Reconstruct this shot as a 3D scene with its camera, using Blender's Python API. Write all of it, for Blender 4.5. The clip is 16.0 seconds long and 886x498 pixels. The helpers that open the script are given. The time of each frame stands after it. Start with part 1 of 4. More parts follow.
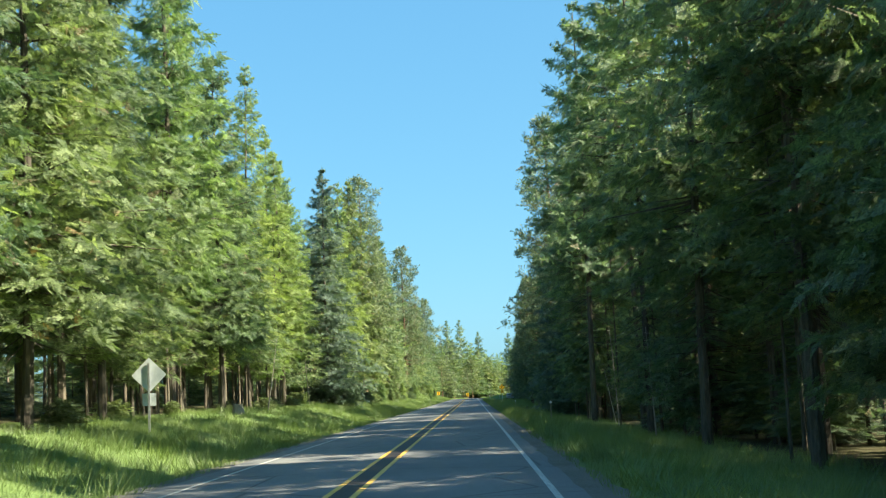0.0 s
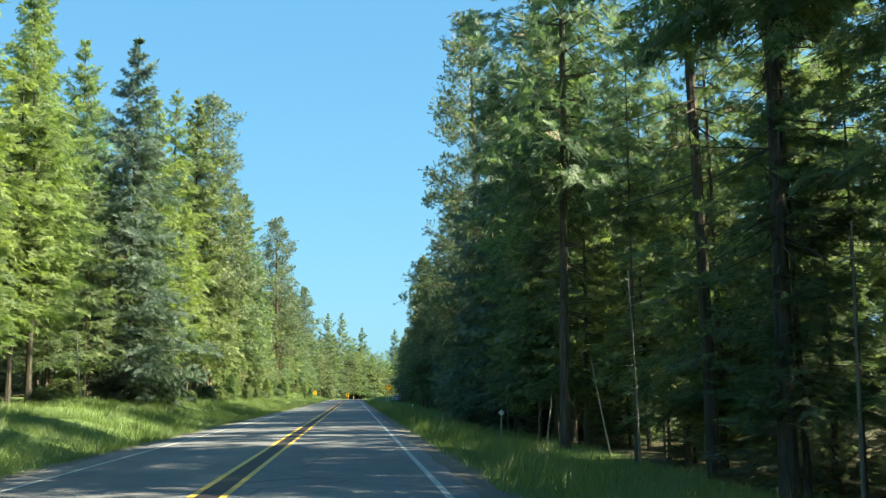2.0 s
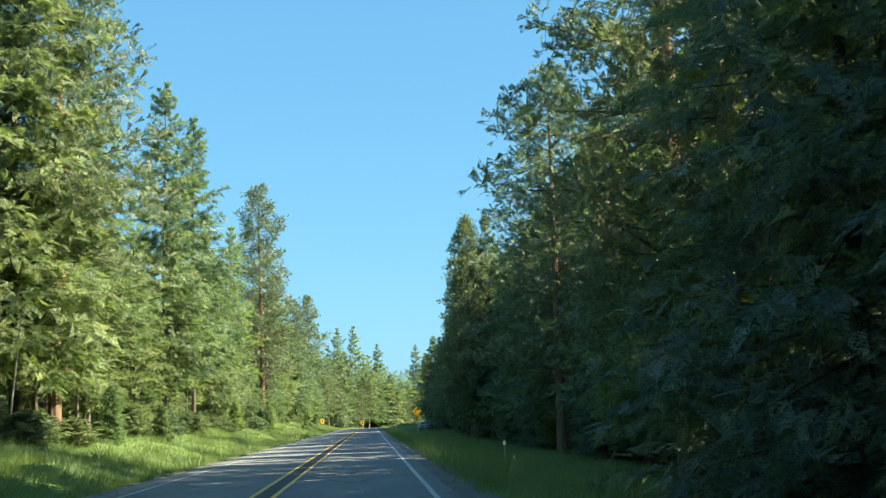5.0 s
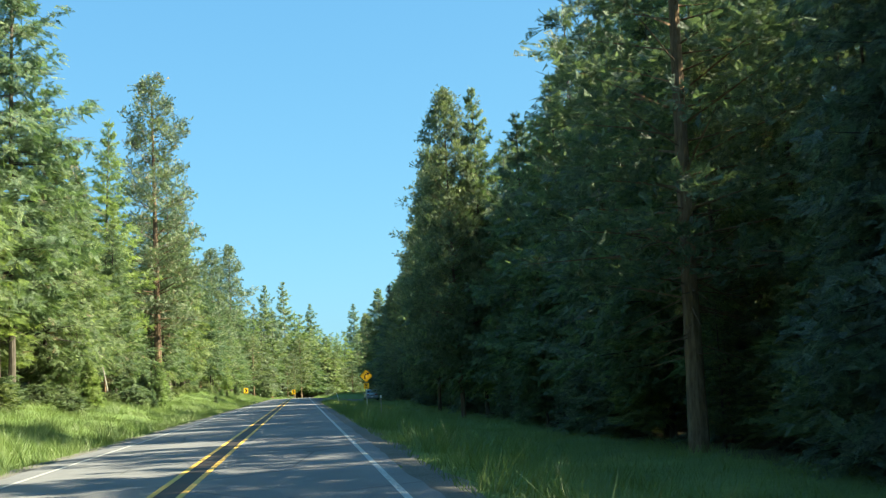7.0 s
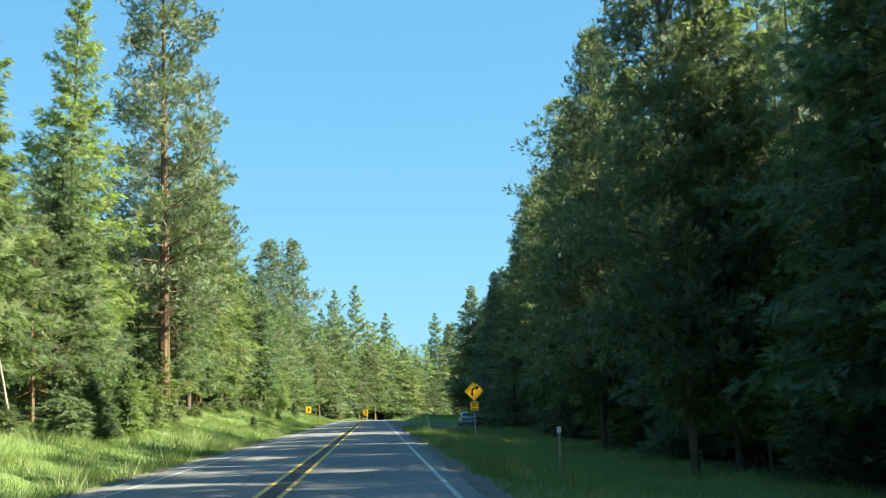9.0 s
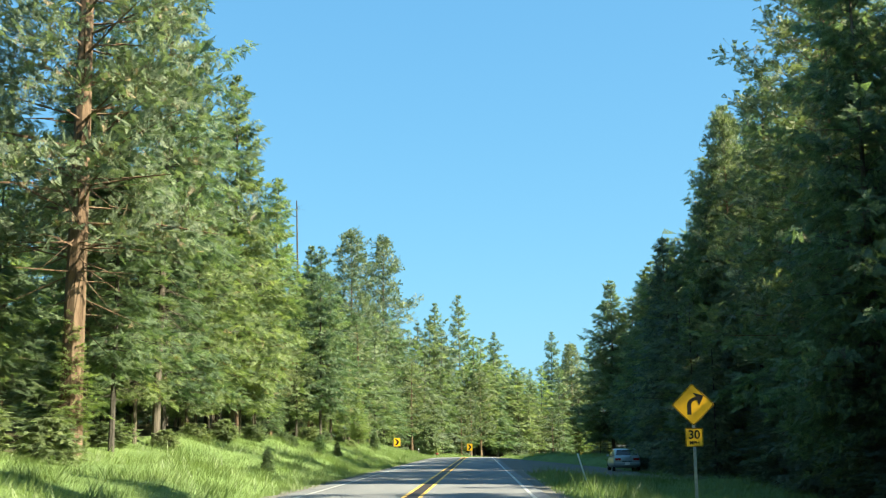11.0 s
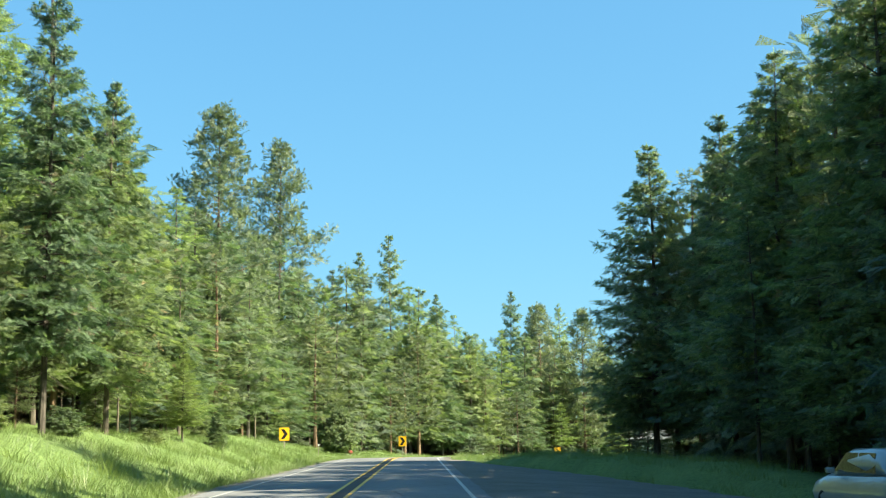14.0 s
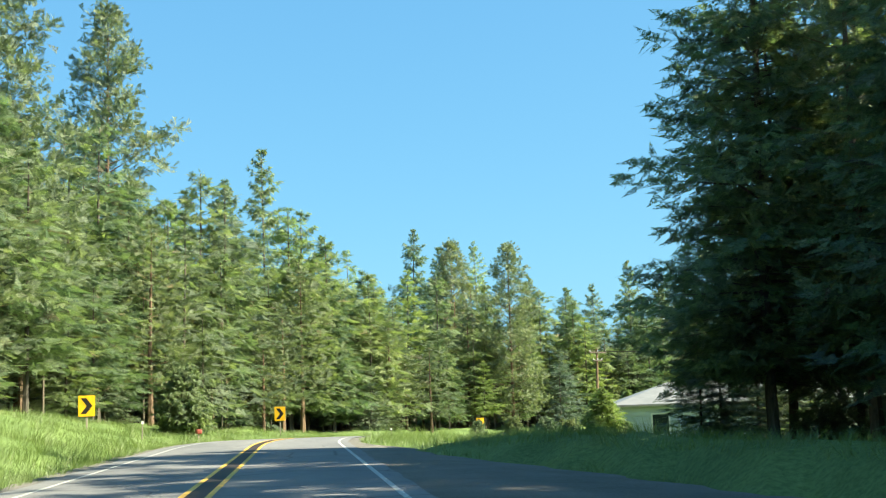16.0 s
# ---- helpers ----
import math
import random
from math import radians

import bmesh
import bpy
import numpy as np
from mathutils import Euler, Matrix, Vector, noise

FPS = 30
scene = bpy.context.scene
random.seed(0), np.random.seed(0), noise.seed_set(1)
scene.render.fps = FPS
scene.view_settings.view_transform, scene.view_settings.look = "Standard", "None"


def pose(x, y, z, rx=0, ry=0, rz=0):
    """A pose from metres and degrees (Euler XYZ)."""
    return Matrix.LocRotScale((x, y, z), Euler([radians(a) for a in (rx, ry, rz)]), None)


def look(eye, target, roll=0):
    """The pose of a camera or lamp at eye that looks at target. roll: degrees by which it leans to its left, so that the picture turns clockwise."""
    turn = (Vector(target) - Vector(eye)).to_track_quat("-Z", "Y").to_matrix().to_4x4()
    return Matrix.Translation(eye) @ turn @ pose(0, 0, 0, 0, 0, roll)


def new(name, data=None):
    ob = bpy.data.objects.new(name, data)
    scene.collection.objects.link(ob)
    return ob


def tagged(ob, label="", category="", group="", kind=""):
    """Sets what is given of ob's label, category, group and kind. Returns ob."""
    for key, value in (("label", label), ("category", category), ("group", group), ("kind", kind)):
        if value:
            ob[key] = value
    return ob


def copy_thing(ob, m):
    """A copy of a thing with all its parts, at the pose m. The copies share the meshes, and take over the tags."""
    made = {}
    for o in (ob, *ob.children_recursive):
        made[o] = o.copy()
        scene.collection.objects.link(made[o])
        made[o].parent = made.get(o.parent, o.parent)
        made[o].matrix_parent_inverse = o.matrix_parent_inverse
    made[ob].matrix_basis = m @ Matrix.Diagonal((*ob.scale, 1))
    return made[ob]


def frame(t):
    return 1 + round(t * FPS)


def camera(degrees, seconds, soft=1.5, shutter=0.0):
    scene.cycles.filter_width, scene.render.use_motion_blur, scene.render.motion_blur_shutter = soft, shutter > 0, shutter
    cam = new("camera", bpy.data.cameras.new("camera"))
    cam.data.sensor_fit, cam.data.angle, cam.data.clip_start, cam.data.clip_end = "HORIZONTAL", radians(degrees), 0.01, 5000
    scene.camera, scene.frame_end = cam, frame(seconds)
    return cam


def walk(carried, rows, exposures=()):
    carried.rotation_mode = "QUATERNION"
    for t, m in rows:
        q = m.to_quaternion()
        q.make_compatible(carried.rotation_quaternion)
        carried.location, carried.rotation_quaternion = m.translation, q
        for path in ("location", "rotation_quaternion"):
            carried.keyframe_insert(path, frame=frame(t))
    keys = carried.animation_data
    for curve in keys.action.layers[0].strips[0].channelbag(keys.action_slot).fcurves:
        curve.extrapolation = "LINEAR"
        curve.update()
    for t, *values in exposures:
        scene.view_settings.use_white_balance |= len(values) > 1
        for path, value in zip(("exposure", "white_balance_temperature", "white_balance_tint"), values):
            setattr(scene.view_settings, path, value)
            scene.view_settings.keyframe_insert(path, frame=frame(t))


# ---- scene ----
cam = camera(41.3, 16.0, soft=1.15, shutter=0.09)
# seconds, eye x, y, z, yaw to the left, pitch up, roll
PATH = [
    (0, 0.20, -0.08, 1.49, 1.10, 7.06, -2.88),
    (0.5, 0.12, 9.08, 1.40, 0.01, 5.79, -2.24),
    (1, 0.05, 18.46, 1.37, -1.47, 7.10, -0.94),
    (1.5, 0.05, 28.03, 1.52, -2.90, 7.49, -0.29),
    (2, 0.05, 37.54, 1.37, -4.42, 6.99, -0.73),
    (2.5, 0.06, 47.00, 1.35, -5.22, 7.28, -0.65),
    (3, 0.11, 56.67, 1.34, -5.47, 7.10, -1.11),
    (3.5, 0.17, 66.53, 1.34, -5.38, 7.11, -2.14),
    (4, 0.25, 76.26, 1.35, -4.34, 7.46, -2.50),
    (4.2, 0.26, 80.15, 1.36, -3.90, 7.62, -2.52),
    (6.3, 0.01, 121.42, 1.37, -4.24, 8.70, -2.14),
    (6.5, 0.01, 125.40, 1.37, -5.25, 7.96, -2.64),
    (7, 0.03, 135.42, 1.41, -7.17, 6.50, -2.94),
    (7.5, 0.04, 145.46, 1.36, -7.33, 6.51, -2.69),
    (8, 0.03, 155.73, 1.35, -6.96, 7.02, -2.33),
    (8.5, 0.01, 165.74, 1.35, -6.27, 7.44, -1.92),
    (9, -0.04, 175.68, 1.45, -3.56, 7.72, -1.87),
    (9.2, -0.05, 179.69, 1.37, -2.16, 7.77, -1.78),
    (11.3, -0.08, 221.55, 1.35, 1.67, 9.93, -0.73),
    (11.5, -0.08, 225.42, 1.34, 1.42, 10.12, -0.57),
    (12, -0.07, 234.84, 1.35, 0.98, 10.15, -0.83),
    (12.5, -0.10, 244.17, 1.38, 1.25, 9.76, -1.10),
    (13, -0.07, 253.27, 1.37, 1.14, 9.43, -0.82),
    (13.5, 0.03, 262.22, 1.37, -0.02, 9.13, -0.89),
    (14, 0.06, 271.00, 1.37, -1.31, 9.15, -0.95),
    (14.5, 0.01, 279.69, 1.33, -3.36, 9.02, -1.22),
    (15, -0.09, 288.26, 1.37, -5.00, 8.02, -1.57),
    (15.5, -0.20, 296.59, 1.36, -6.65, 7.51, -1.71),
    (16, -0.26, 304.96, 1.33, -7.20, 7.58, -1.99),
]


def eye_pose(x, y, z, yaw, pitch, roll):
    a, b = radians(yaw), radians(pitch)
    ahead = Vector((-math.sin(a) * math.cos(b), math.cos(a) * math.cos(b), math.sin(b)))
    return look((x, y, z), Vector((x, y, z)) + ahead, roll)


walk(cam, [(t, eye_pose(*p)) for t, *p in PATH])

# ---- light ----
SUN_EL, SUN_AZ = radians(38), radians(106)  # azimuth clockwise from +y
world = bpy.data.worlds.new("sky")
scene.world = world
world.use_nodes = True
wn = world.node_tree
sky = wn.nodes.new("ShaderNodeTexSky")
sky.sky_type, sky.sun_disc = "NISHITA", False
sky.sun_elevation, sky.sun_rotation = SUN_EL, SUN_AZ
sky.air_density, sky.dust_density, sky.ozone_density = 1.0, 0.8, 2.2
# a clear, deep blue summer sky: even, and only a little paler towards the horizon
split, joined = wn.nodes.new("ShaderNodeSeparateColor"), wn.nodes.new("ShaderNodeCombineColor")
wn.links.new(sky.outputs["Color"], split.inputs["Color"])
for channel, (evenness, level) in enumerate(((0.62, 0.0455), (0.48, 0.1065), (0.34, 0.1690))):
    power, scaled = wn.nodes.new("ShaderNodeMath"), wn.nodes.new("ShaderNodeMath")
    power.operation, scaled.operation = "POWER", "MULTIPLY"
    power.inputs[1].default_value, scaled.inputs[1].default_value = evenness, level / 0.07
    wn.links.new(split.outputs[channel], power.inputs[0])
    wn.links.new(power.outputs["Value"], scaled.inputs[0])
    wn.links.new(scaled.outputs["Value"], joined.inputs[channel])
wn.links.new(joined.outputs["Color"], wn.nodes["Background"].inputs["Color"])
wn.nodes["Background"].inputs["Strength"].default_value = 0.0625
sun_data = bpy.data.lights.new("sun", "SUN")
sun_data.energy, sun_data.angle, sun_data.color = 5.0, radians(0.55), (1.0, 0.93, 0.67)
sun = new("sun", sun_data)
sun.matrix_basis = look((60, 0, 80), (60 - math.sin(SUN_AZ) * math.cos(SUN_EL), -math.cos(SUN_AZ) * math.cos(SUN_EL), 80 - math.sin(SUN_EL)))
scene.view_settings.exposure = 1.96


# ---- materials ----
def material(name, rough=0.8, metal=0.0, spec=0.3):
    m = bpy.data.materials.new(name)
    m.use_nodes = True
    b = m.node_tree.nodes["Principled BSDF"]
    b.inputs["Roughness"].default_value = rough
    b.inputs["Metallic"].default_value = metal
    b.inputs["Specular IOR Level"].default_value = spec
    return m, m.node_tree, b


def ramp(nt, source, stops):
    r = nt.nodes.new("ShaderNodeValToRGB")
    while len(r.color_ramp.elements) < len(stops):
        r.color_ramp.elements.new(0.5)
    for e, (p, c) in zip(r.color_ramp.elements, stops):
        e.position, e.color = p, (*c, 1)
    nt.links.new(source, r.inputs["Fac"])
    return r.outputs["Color"]


def noise_tex(nt, scale, detail=4.0, rough=0.6, stretch=None):
    n = nt.nodes.new("ShaderNodeTexNoise")
    n.inputs["Scale"].default_value, n.inputs["Detail"].default_value, n.inputs["Roughness"].default_value = scale, detail, rough
    c = nt.nodes.new("ShaderNodeTexCoord")
    if stretch:
        mp = nt.nodes.new("ShaderNodeMapping")
        mp.inputs["Scale"].default_value = stretch
        nt.links.new(c.outputs["Object"], mp.inputs["Vector"])
        nt.links.new(mp.outputs["Vector"], n.inputs["Vector"])
    else:
        nt.links.new(c.outputs["Object"], n.inputs["Vector"])
    return n.outputs["Fac"]


def mixed(nt, a, b, fac, mode="MIX"):
    m = nt.nodes.new("ShaderNodeMix")
    m.data_type, m.blend_type = "RGBA", mode
    for key, v in ((0, fac), (6, a), (7, b)):
        if isinstance(v, (int, float)):
            m.inputs[key].default_value = v
        elif isinstance(v, tuple):
            m.inputs[key].default_value = (*v, 1)
        else:
            nt.links.new(v, m.inputs[key])
    return m.outputs[2]


def bumped(nt, b, height, strength=0.3, distance=0.02):
    u = nt.nodes.new("ShaderNodeBump")
    u.inputs["Strength"].default_value, u.inputs["Distance"].default_value = strength, distance
    nt.links.new(height, u.inputs["Height"])
    nt.links.new(u.outputs["Normal"], b.inputs["Normal"])


def math_node(nt, op, a, b=0.0):
    n = nt.nodes.new("ShaderNodeMath")
    n.operation = op
    for socket, v in zip(n.inputs, (a, b)):
        if isinstance(v, (int, float)):
            socket.default_value = v
        else:
            nt.links.new(v, socket)
    return n.outputs["Value"]


def needle_gaps(nt, chance, teeth, fill, fan):
    """1 on needles and 0 between them: small uneven clumps, combed along the side twigs of a flat spray or outwards in a tuft."""
    uv = nt.nodes.new("ShaderNodeUVMap")
    uv.uv_map = "spray"
    x = nt.nodes.new("ShaderNodeSeparateXYZ")
    nt.links.new(uv.outputs["UV"], x.inputs["Vector"])
    across, ahead = x.outputs["X"], x.outputs["Y"]
    clumps = math_node(nt, "MULTIPLY", math_node(nt, "SUBTRACT", noise_tex(nt, 14.0, 3, 0.75), 0.5), 3.4)
    shift = math_node(nt, "MULTIPLY", chance, 17.0)
    if fan:
        angle = math_node(nt, "DIVIDE", across, math_node(nt, "ADD", ahead, 0.02))
        phase = math_node(nt, "MULTIPLY", angle, teeth)
    else:
        off = math_node(nt, "ABSOLUTE", across)
        phase = math_node(nt, "SUBTRACT", math_node(nt, "MULTIPLY", ahead, teeth), math_node(nt, "MULTIPLY", off, teeth * 0.45))
    wave = math_node(nt, "FRACT", math_node(nt, "ADD", math_node(nt, "ADD", phase, shift), 40.0))
    return math_node(nt, "LESS_THAN", math_node(nt, "ADD", math_node(nt, "MULTIPLY", wave, 0.7), clumps), fill)


def foliage(name, dark, mid, light, glow=0.35, teeth=0.0, fill=0.5, fan=False):
    """Needles: colour differs from spray to spray and from tree to tree; thin, so that light shines through, and split into needles where teeth is over 0."""
    m, nt, b = material(name, 0.45, 0.0, 0.65)
    g = nt.nodes.new("ShaderNodeNewGeometry")
    o = nt.nodes.new("ShaderNodeObjectInfo")
    c = ramp(nt, g.outputs["Random Per Island"], [(0.0, dark), (0.5, mid), (1.0, light)])
    tint = ramp(nt, o.outputs["Random"], [(0.0, (0.70, 0.80, 0.92)), (0.5, (1, 1, 1)), (1.0, (1.13, 1.06, 0.90))])
    c = mixed(nt, c, tint, 1.0, "MULTIPLY")
    clump = ramp(nt, noise_tex(nt, 0.55, 3), [(0.3, (0.72, 0.76, 0.82)), (0.7, (1.18, 1.14, 1.0))])
    c = mixed(nt, c, clump, 1.0, "MULTIPLY")
    if teeth:  # single twigs differ in colour and in the way they face
        twigs = noise_tex(nt, 8.0, 3, 0.7)
        c = mixed(nt, c, ramp(nt, twigs, [(0.32, (0.55, 0.58, 0.62)), (0.5, (1, 1, 1)), (0.68, (1.5, 1.46, 1.32))]), 1.0, "MULTIPLY")
        bumped(nt, b, twigs, 1.0, 0.12)
    nt.links.new(c, b.inputs["Base Color"])
    t = nt.nodes.new("ShaderNodeBsdfTranslucent")
    nt.links.new(mixed(nt, c, (1.0, 1.06, 0.62), 1.0, "MULTIPLY"), t.inputs["Color"])
    s = nt.nodes.new("ShaderNodeMixShader")
    s.inputs["Fac"].default_value = glow
    nt.links.new(b.outputs["BSDF"], s.inputs[1])
    nt.links.new(t.outputs["BSDF"], s.inputs[2])
    last = s.outputs["Shader"]
    if teeth:
        hole = nt.nodes.new("ShaderNodeBsdfTransparent")
        s2 = nt.nodes.new("ShaderNodeMixShader")
        nt.links.new(needle_gaps(nt, g.outputs["Random Per Island"], teeth, fill, fan), s2.inputs["Fac"])
        nt.links.new(hole.outputs["BSDF"], s2.inputs[1])
        nt.links.new(last, s2.inputs[2])
        last = s2.outputs["Shader"]
    nt.links.new(last, nt.nodes["Material Output"].inputs["Surface"])
    return m


def bark(name, dark, light):
    m, nt, b = material(name, 0.9, 0.0, 0.15)
    n = noise_tex(nt, 3.0, 6, 0.7, (3, 3, 0.5))
    o = nt.nodes.new("ShaderNodeObjectInfo")
    c = ramp(nt, n, [(0.32, dark), (0.68, light)])
    c = mixed(nt, c, ramp(nt, o.outputs["Random"], [(0.0, (0.7, 0.7, 0.72)), (1.0, (1.25, 1.2, 1.1))]), 1.0, "MULTIPLY")
    nt.links.new(c, b.inputs["Base Color"])
    bumped(nt, b, n, 0.8, 0.06)
    return m


FIR = foliage("fir_needles", (0.093, 0.143, 0.072), (0.167, 0.237, 0.119), (0.265, 0.338, 0.181), 0.50, 6.0, 0.43)
SPRUCE = foliage("spruce_needles", (0.082, 0.121, 0.090), (0.146, 0.199, 0.148), (0.230, 0.292, 0.219), 0.48, 6.0, 0.43)
LARCH = foliage("larch_needles", (0.145, 0.212, 0.078), (0.225, 0.315, 0.125), (0.310, 0.400, 0.175), 0.54, 8.0, 0.40)
PINE = foliage("pine_needles", (0.102, 0.139, 0.081), (0.169, 0.215, 0.126), (0.249, 0.294, 0.174), 0.46, 3.0, 0.46, True)
DRY = foliage("dry_needles", (0.13, 0.095, 0.05), (0.20, 0.15, 0.08), (0.28, 0.21, 0.11), 0.2, 6.0, 0.34)
GRASS = foliage("grass_blades", (0.150, 0.218, 0.075), (0.182, 0.258, 0.092), (0.212, 0.288, 0.112), 0.45)
SHRUB = foliage("shrub_leaves", (0.115, 0.165, 0.075), (0.175, 0.235, 0.105), (0.245, 0.300, 0.150), 0.40, 3.0, 0.55)
BARK_GREY = bark("grey_bark", (0.050, 0.044, 0.038), (0.165, 0.145, 0.125))
BARK_RED = bark("orange_bark", (0.080, 0.052, 0.036), (0.235, 0.165, 0.118))
BARK_PALE = bark("pale_dead_wood", (0.24, 0.22, 0.20), (0.52, 0.49, 0.45))

# asphalt: grey aggregate, darker oil band between the wheels, patches and fine cracks
ASPHALT, nt, b = material("asphalt", 0.82, 0.0, 0.35)
fine = noise_tex(nt, 60.0, 3, 0.7)
big = noise_tex(nt, 0.35, 5, 0.65, (1.0, 0.25, 1.0))
c = ramp(nt, fine, [(0.3, (0.105, 0.109, 0.118)), (0.7, (0.232, 0.235, 0.244))])
c = mixed(nt, c, ramp(nt, big, [(0.3, (0.70, 0.71, 0.73)), (0.7, (1.18, 1.16, 1.12))]), 1.0, "MULTIPLY")
cr = nt.nodes.new("ShaderNodeTexVoronoi")
cr.feature = "DISTANCE_TO_EDGE"
cr.inputs["Scale"].default_value = 0.28
tc = nt.nodes.new("ShaderNodeTexCoord")
nt.links.new(tc.outputs["Object"], cr.inputs["Vector"])
c = mixed(nt, c, ramp(nt, cr.outputs["Distance"], [(0.0, (0.45, 0.45, 0.45)), (0.012, (1, 1, 1))]), 1.0, "MULTIPLY")
nt.links.new(c, b.inputs["Base Color"])
bumped(nt, b, fine, 0.35, 0.01)

SEAL, nt, b = material("dark_centre_seal", 0.7, 0.0, 0.4)
nt.links.new(ramp(nt, noise_tex(nt, 5.0, 5), [(0.3, (0.014, 0.011, 0.009)), (0.75, (0.042, 0.028, 0.020))]), b.inputs["Base Color"])


def paint(name, colour, worn, low=0.36, high=0.5):
    m, nt, b = material(name, 0.6, 0.0, 0.4)
    n = noise_tex(nt, 9.0, 6, 0.75)
    nt.links.new(ramp(nt, n, [(low, worn), (high, colour)]), b.inputs["Base Color"])
    return m


YELLOW_LINE = paint("yellow_road_paint", (0.74, 0.44, 0.06), (0.32, 0.21, 0.08), 0.32, 0.50)
WHITE_LINE = paint("white_road_paint", (0.60, 0.60, 0.58), (0.16, 0.16, 0.16), 0.39, 0.60)

# ground: grassy soil in the open, needle litter under the trees, with an uneven border
GROUND, nt, b = material("grassy_soil_and_litter", 0.95, 0.0, 0.1)
n1, n2, n3 = noise_tex(nt, 0.35, 5, 0.65), noise_tex(nt, 7.0, 5, 0.7), noise_tex(nt, 1.6, 5, 0.7)
c = ramp(nt, n2, [(0.25, (0.082, 0.120, 0.050)), (0.55, (0.150, 0.222, 0.086)), (0.8, (0.220, 0.285, 0.120))])
c = mixed(nt, c, ramp(nt, n1, [(0.3, (0.75, 0.78, 0.7)), (0.7, (1.2, 1.15, 1.0))]), 1.0, "MULTIPLY")
litter = ramp(nt, n2, [(0.3, (0.055, 0.047, 0.032)), (0.55, (0.090, 0.082, 0.048)), (0.8, (0.100, 0.130, 0.055))])
wooded = nt.nodes.new("ShaderNodeAttribute")
wooded.attribute_name = "wooded"
border = math_node(nt, "ADD", wooded.outputs["Fac"], math_node(nt, "MULTIPLY", math_node(nt, "SUBTRACT", n3, 0.5), 1.2))
c = mixed(nt, c, litter, ramp(nt, border, [(0.4, (0, 0, 0)), (0.6, (1, 1, 1))]))
nt.links.new(c, b.inputs["Base Color"])
bumped(nt, b, n2, 0.7, 0.15)

GRAVEL, nt, b = material("gravel_shoulder", 0.95, 0.0, 0.2)
n2 = noise_tex(nt, 22.0, 5, 0.8)
nt.links.new(mixed(nt, ramp(nt, n2, [(0.3, (0.085, 0.080, 0.073)), (0.7, (0.23, 0.22, 0.205))]), ramp(nt, noise_tex(nt, 0.5, 4), [(0.3, (0.75, 0.78, 0.72)), (0.7, (1.15, 1.12, 1.1))]), 1.0, "MULTIPLY"), b.inputs["Base Color"])
bumped(nt, b, n2, 0.6, 0.03)


# ---- the plan: a straight two-lane road along +y that turns right ----
CENTRE_X, BEND_Y, BEND_R = -2.0, 352.0, 80.0


def station(s, d):
    """A place s metres along the centre line and d metres to its right."""
    if s < BEND_Y:
        return Vector((CENTRE_X + d, s, 0))
    a = (s - BEND_Y) / BEND_R
    r = BEND_R - d
    return Vector((CENTRE_X + BEND_R - r * math.cos(a), BEND_Y + r * math.sin(a), 0))


def along(x, y):
    """s and d of a place."""
    if y < BEND_Y:
        return y, x - CENTRE_X
    u, v = CENTRE_X + BEND_R - x, y - BEND_Y
    return BEND_Y + BEND_R * math.atan2(v, u), BEND_R - math.hypot(u, v)


def steps(v, stops):
    return float(np.interp(v, [p for p, _ in stops], [q for _, q in stops]))


BANK = [(-40, 1.0), (60, 1.05), (150, 1.25), (255, 1.25), (285, 1.9), (350, 1.75), (385, 0.7), (520, 0.4)]
RISE = [(-40, 0.2), (255, 0.3), (290, 0.9), (360, 0.9), (390, 0.5), (520, 0.3)]
DROP = [(-40, -0.8), (30, -0.95), (80, -1.15), (200, -1.1), (258, -0.8), (283, -0.15), (335, -0.15), (352, -0.3), (375, -1.0), (420, -0.9)]


def dip(s):
    """The road falls gently through the bend."""
    u = min(max((s - 358) / 75, 0.0), 1.0)
    return -2.0 * u * u * (3 - 2 * u)


def pullout_edge(s):
    """How far from the centre line the gravel pullout reaches."""
    return steps(s, [(276, 12.1), (306, 11.4), (314, 10.5), (321, 9.8), (328, 8.7), (337, 6.6), (350, 4.8)])


